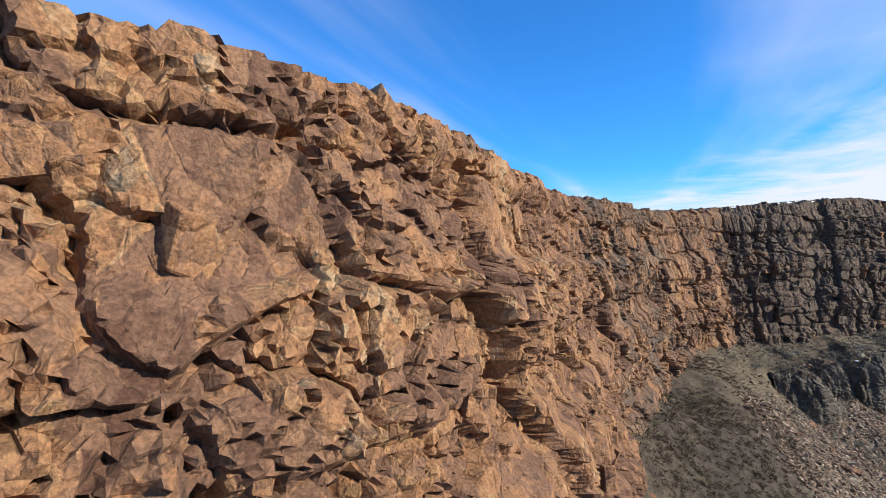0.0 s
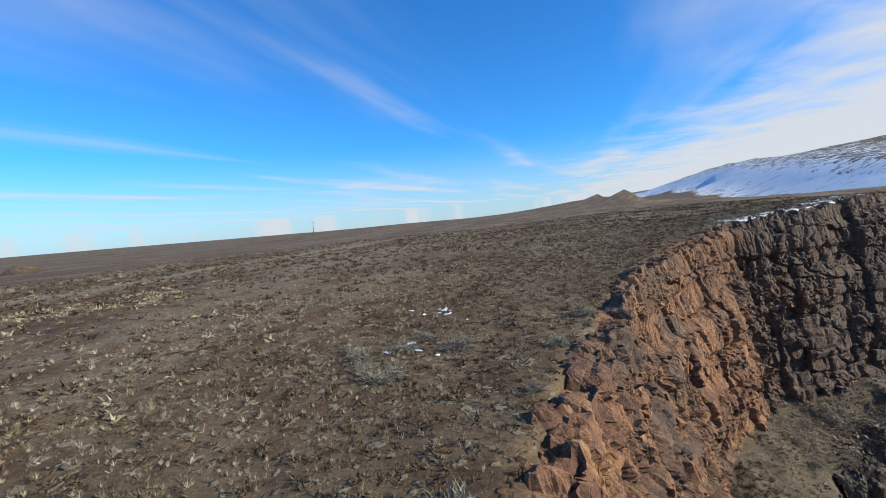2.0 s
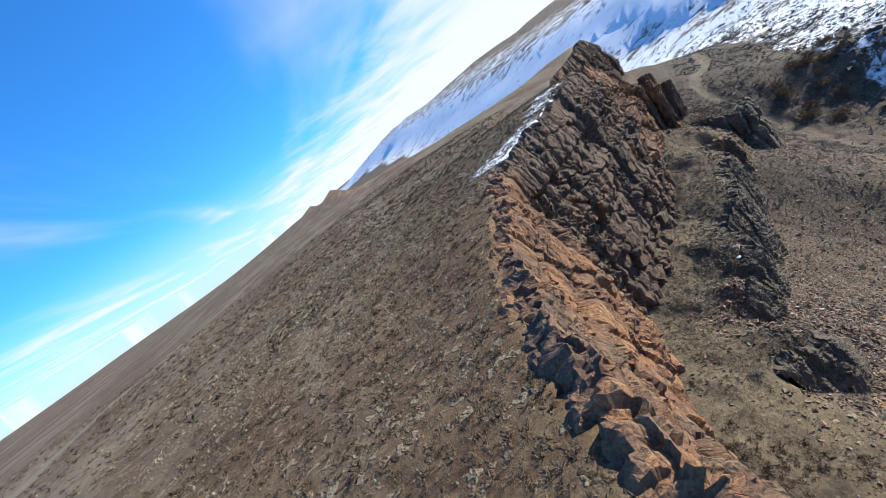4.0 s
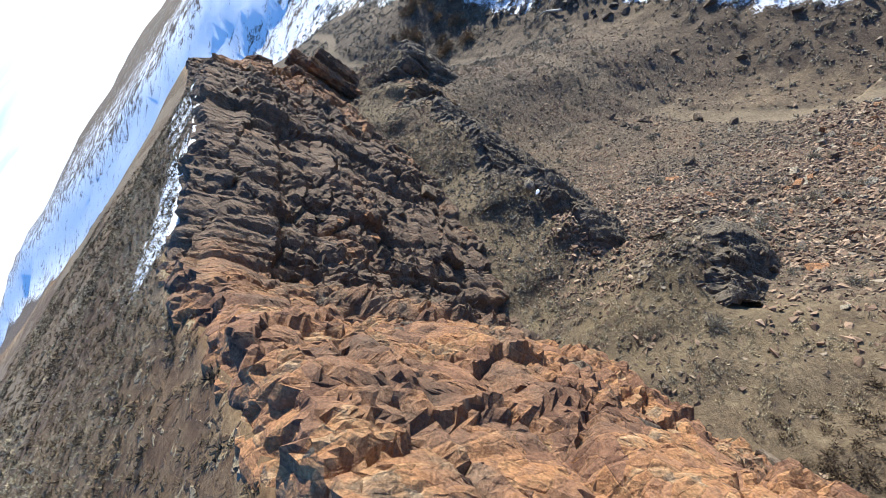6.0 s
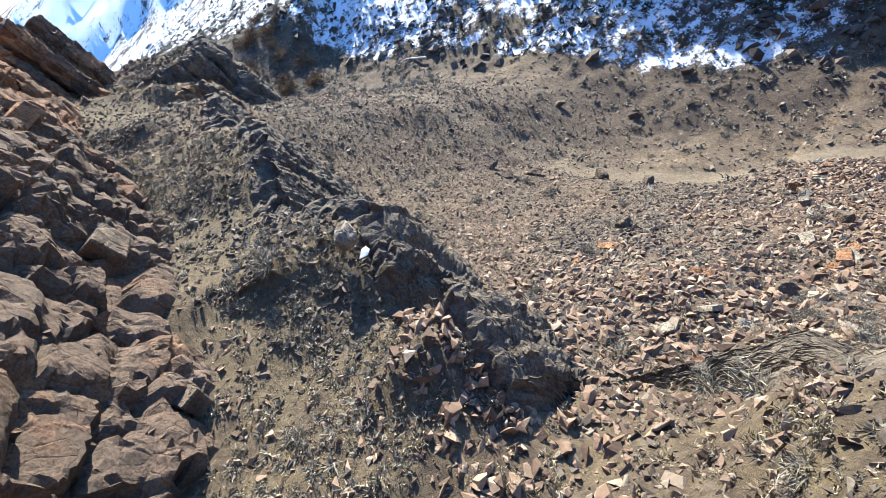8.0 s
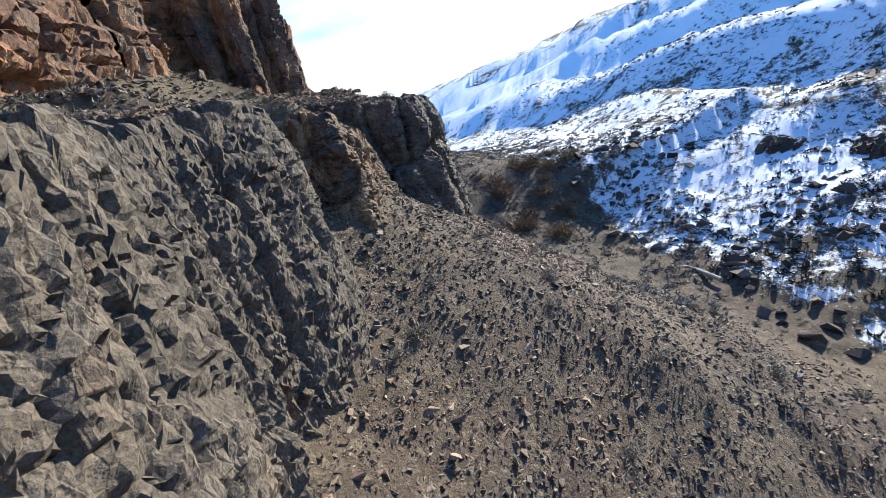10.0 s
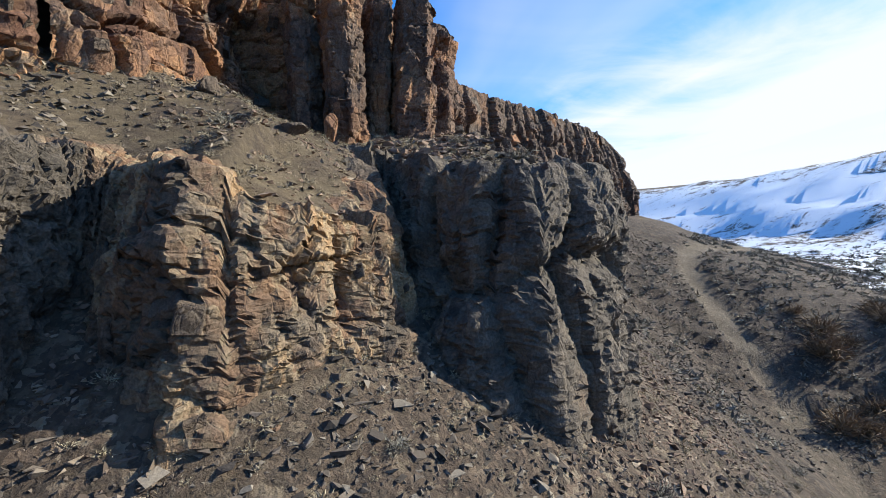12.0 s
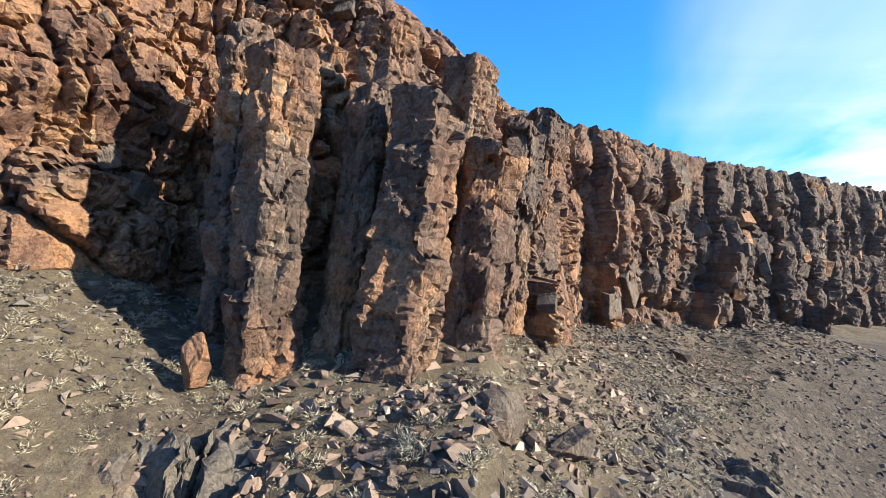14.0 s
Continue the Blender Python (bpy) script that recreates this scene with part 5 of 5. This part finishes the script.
px, py = 2.36 - 0.153 * 380, 13.28 + 0.988 * 380
utility_pole = new("utility_pole")
utility_pole.matrix_basis = pose(px, py, float(ground_at(px, py)[0]) - 0.6, 0, 1.5, 35)
tagged(utility_pole, "weathered wooden utility pole with crossarm on the plateau", "utility pole")
bm = bmesh.new()
tube(bm, (0, 0, 0), (0, 0, 11), 0.22, 0.15, 10)
part("pole", bm, pole_wood, utility_pole)
bm = bmesh.new()
bmesh.ops.create_cube(bm, size=1.0, matrix=Matrix.Translation((0, 0.2, 10.2)) @ Matrix.Diagonal((2.8, 0.14, 0.18, 1)))
bmesh.ops.bevel(bm, geom=bm.edges[:], offset=0.02, segments=1, affect="EDGES")
part("crossarm", bm, pole_wood, utility_pole)
for dx in (-1.25, -0.5, 1.25):
    bm = bmesh.new()
    tube(bm, (dx, 0.2, 10.28), (dx, 0.2, 10.5), 0.07, 0.05)
    part("insulator", bm, porcelain, utility_pole, "brown porcelain insulator")

lx, ly = 95.9, 40.3
fallen_log = new("fallen_log")
fallen_log.matrix_basis = pose(lx, ly, float(ground_at(lx, ly)[0]) + 0.14, 0, 0, 25)
tagged(fallen_log, "bleached pale fallen log with one broken limb", "log")
bm = bmesh.new()
for a, b, r0, r1 in (((-2.1, 0, 0.0), (-0.6, 0.12, 0.12), 0.2, 0.18), ((-0.6, 0.12, 0.12), (0.9, 0.05, 0.1), 0.18, 0.15), ((0.9, 0.05, 0.1), (2.2, -0.2, 0.0), 0.15, 0.09)):
    tube(bm, a, b, r0, r1, 10)
part("trunk", bm, bleached_wood, fallen_log)
bm = bmesh.new()
tube(bm, (1.2, 0.02, 0.1), (1.5, 0.7, 0.5), 0.11, 0.08)
tube(bm, (1.5, 0.7, 0.5), (1.45, 1.5, 0.75), 0.08, 0.03)
part("limb", bm, bleached_wood, fallen_log)

# low rock outcrop far back on the plateau
ox, oy = -0.5517 * 165, 10 + 0.8340 * 165
outcrop = new("rock_outcrop", boulder_mesh("rock_outcrop", 71, (6.5, 4.0, 3.2), dark_block_mat))
outcrop.matrix_basis = pose(ox, oy, float(ground_at(ox, oy)[0]), 0, 0, 20)
tagged(outcrop, "low dark rock outcrop standing on the dry plateau", "outcrop")
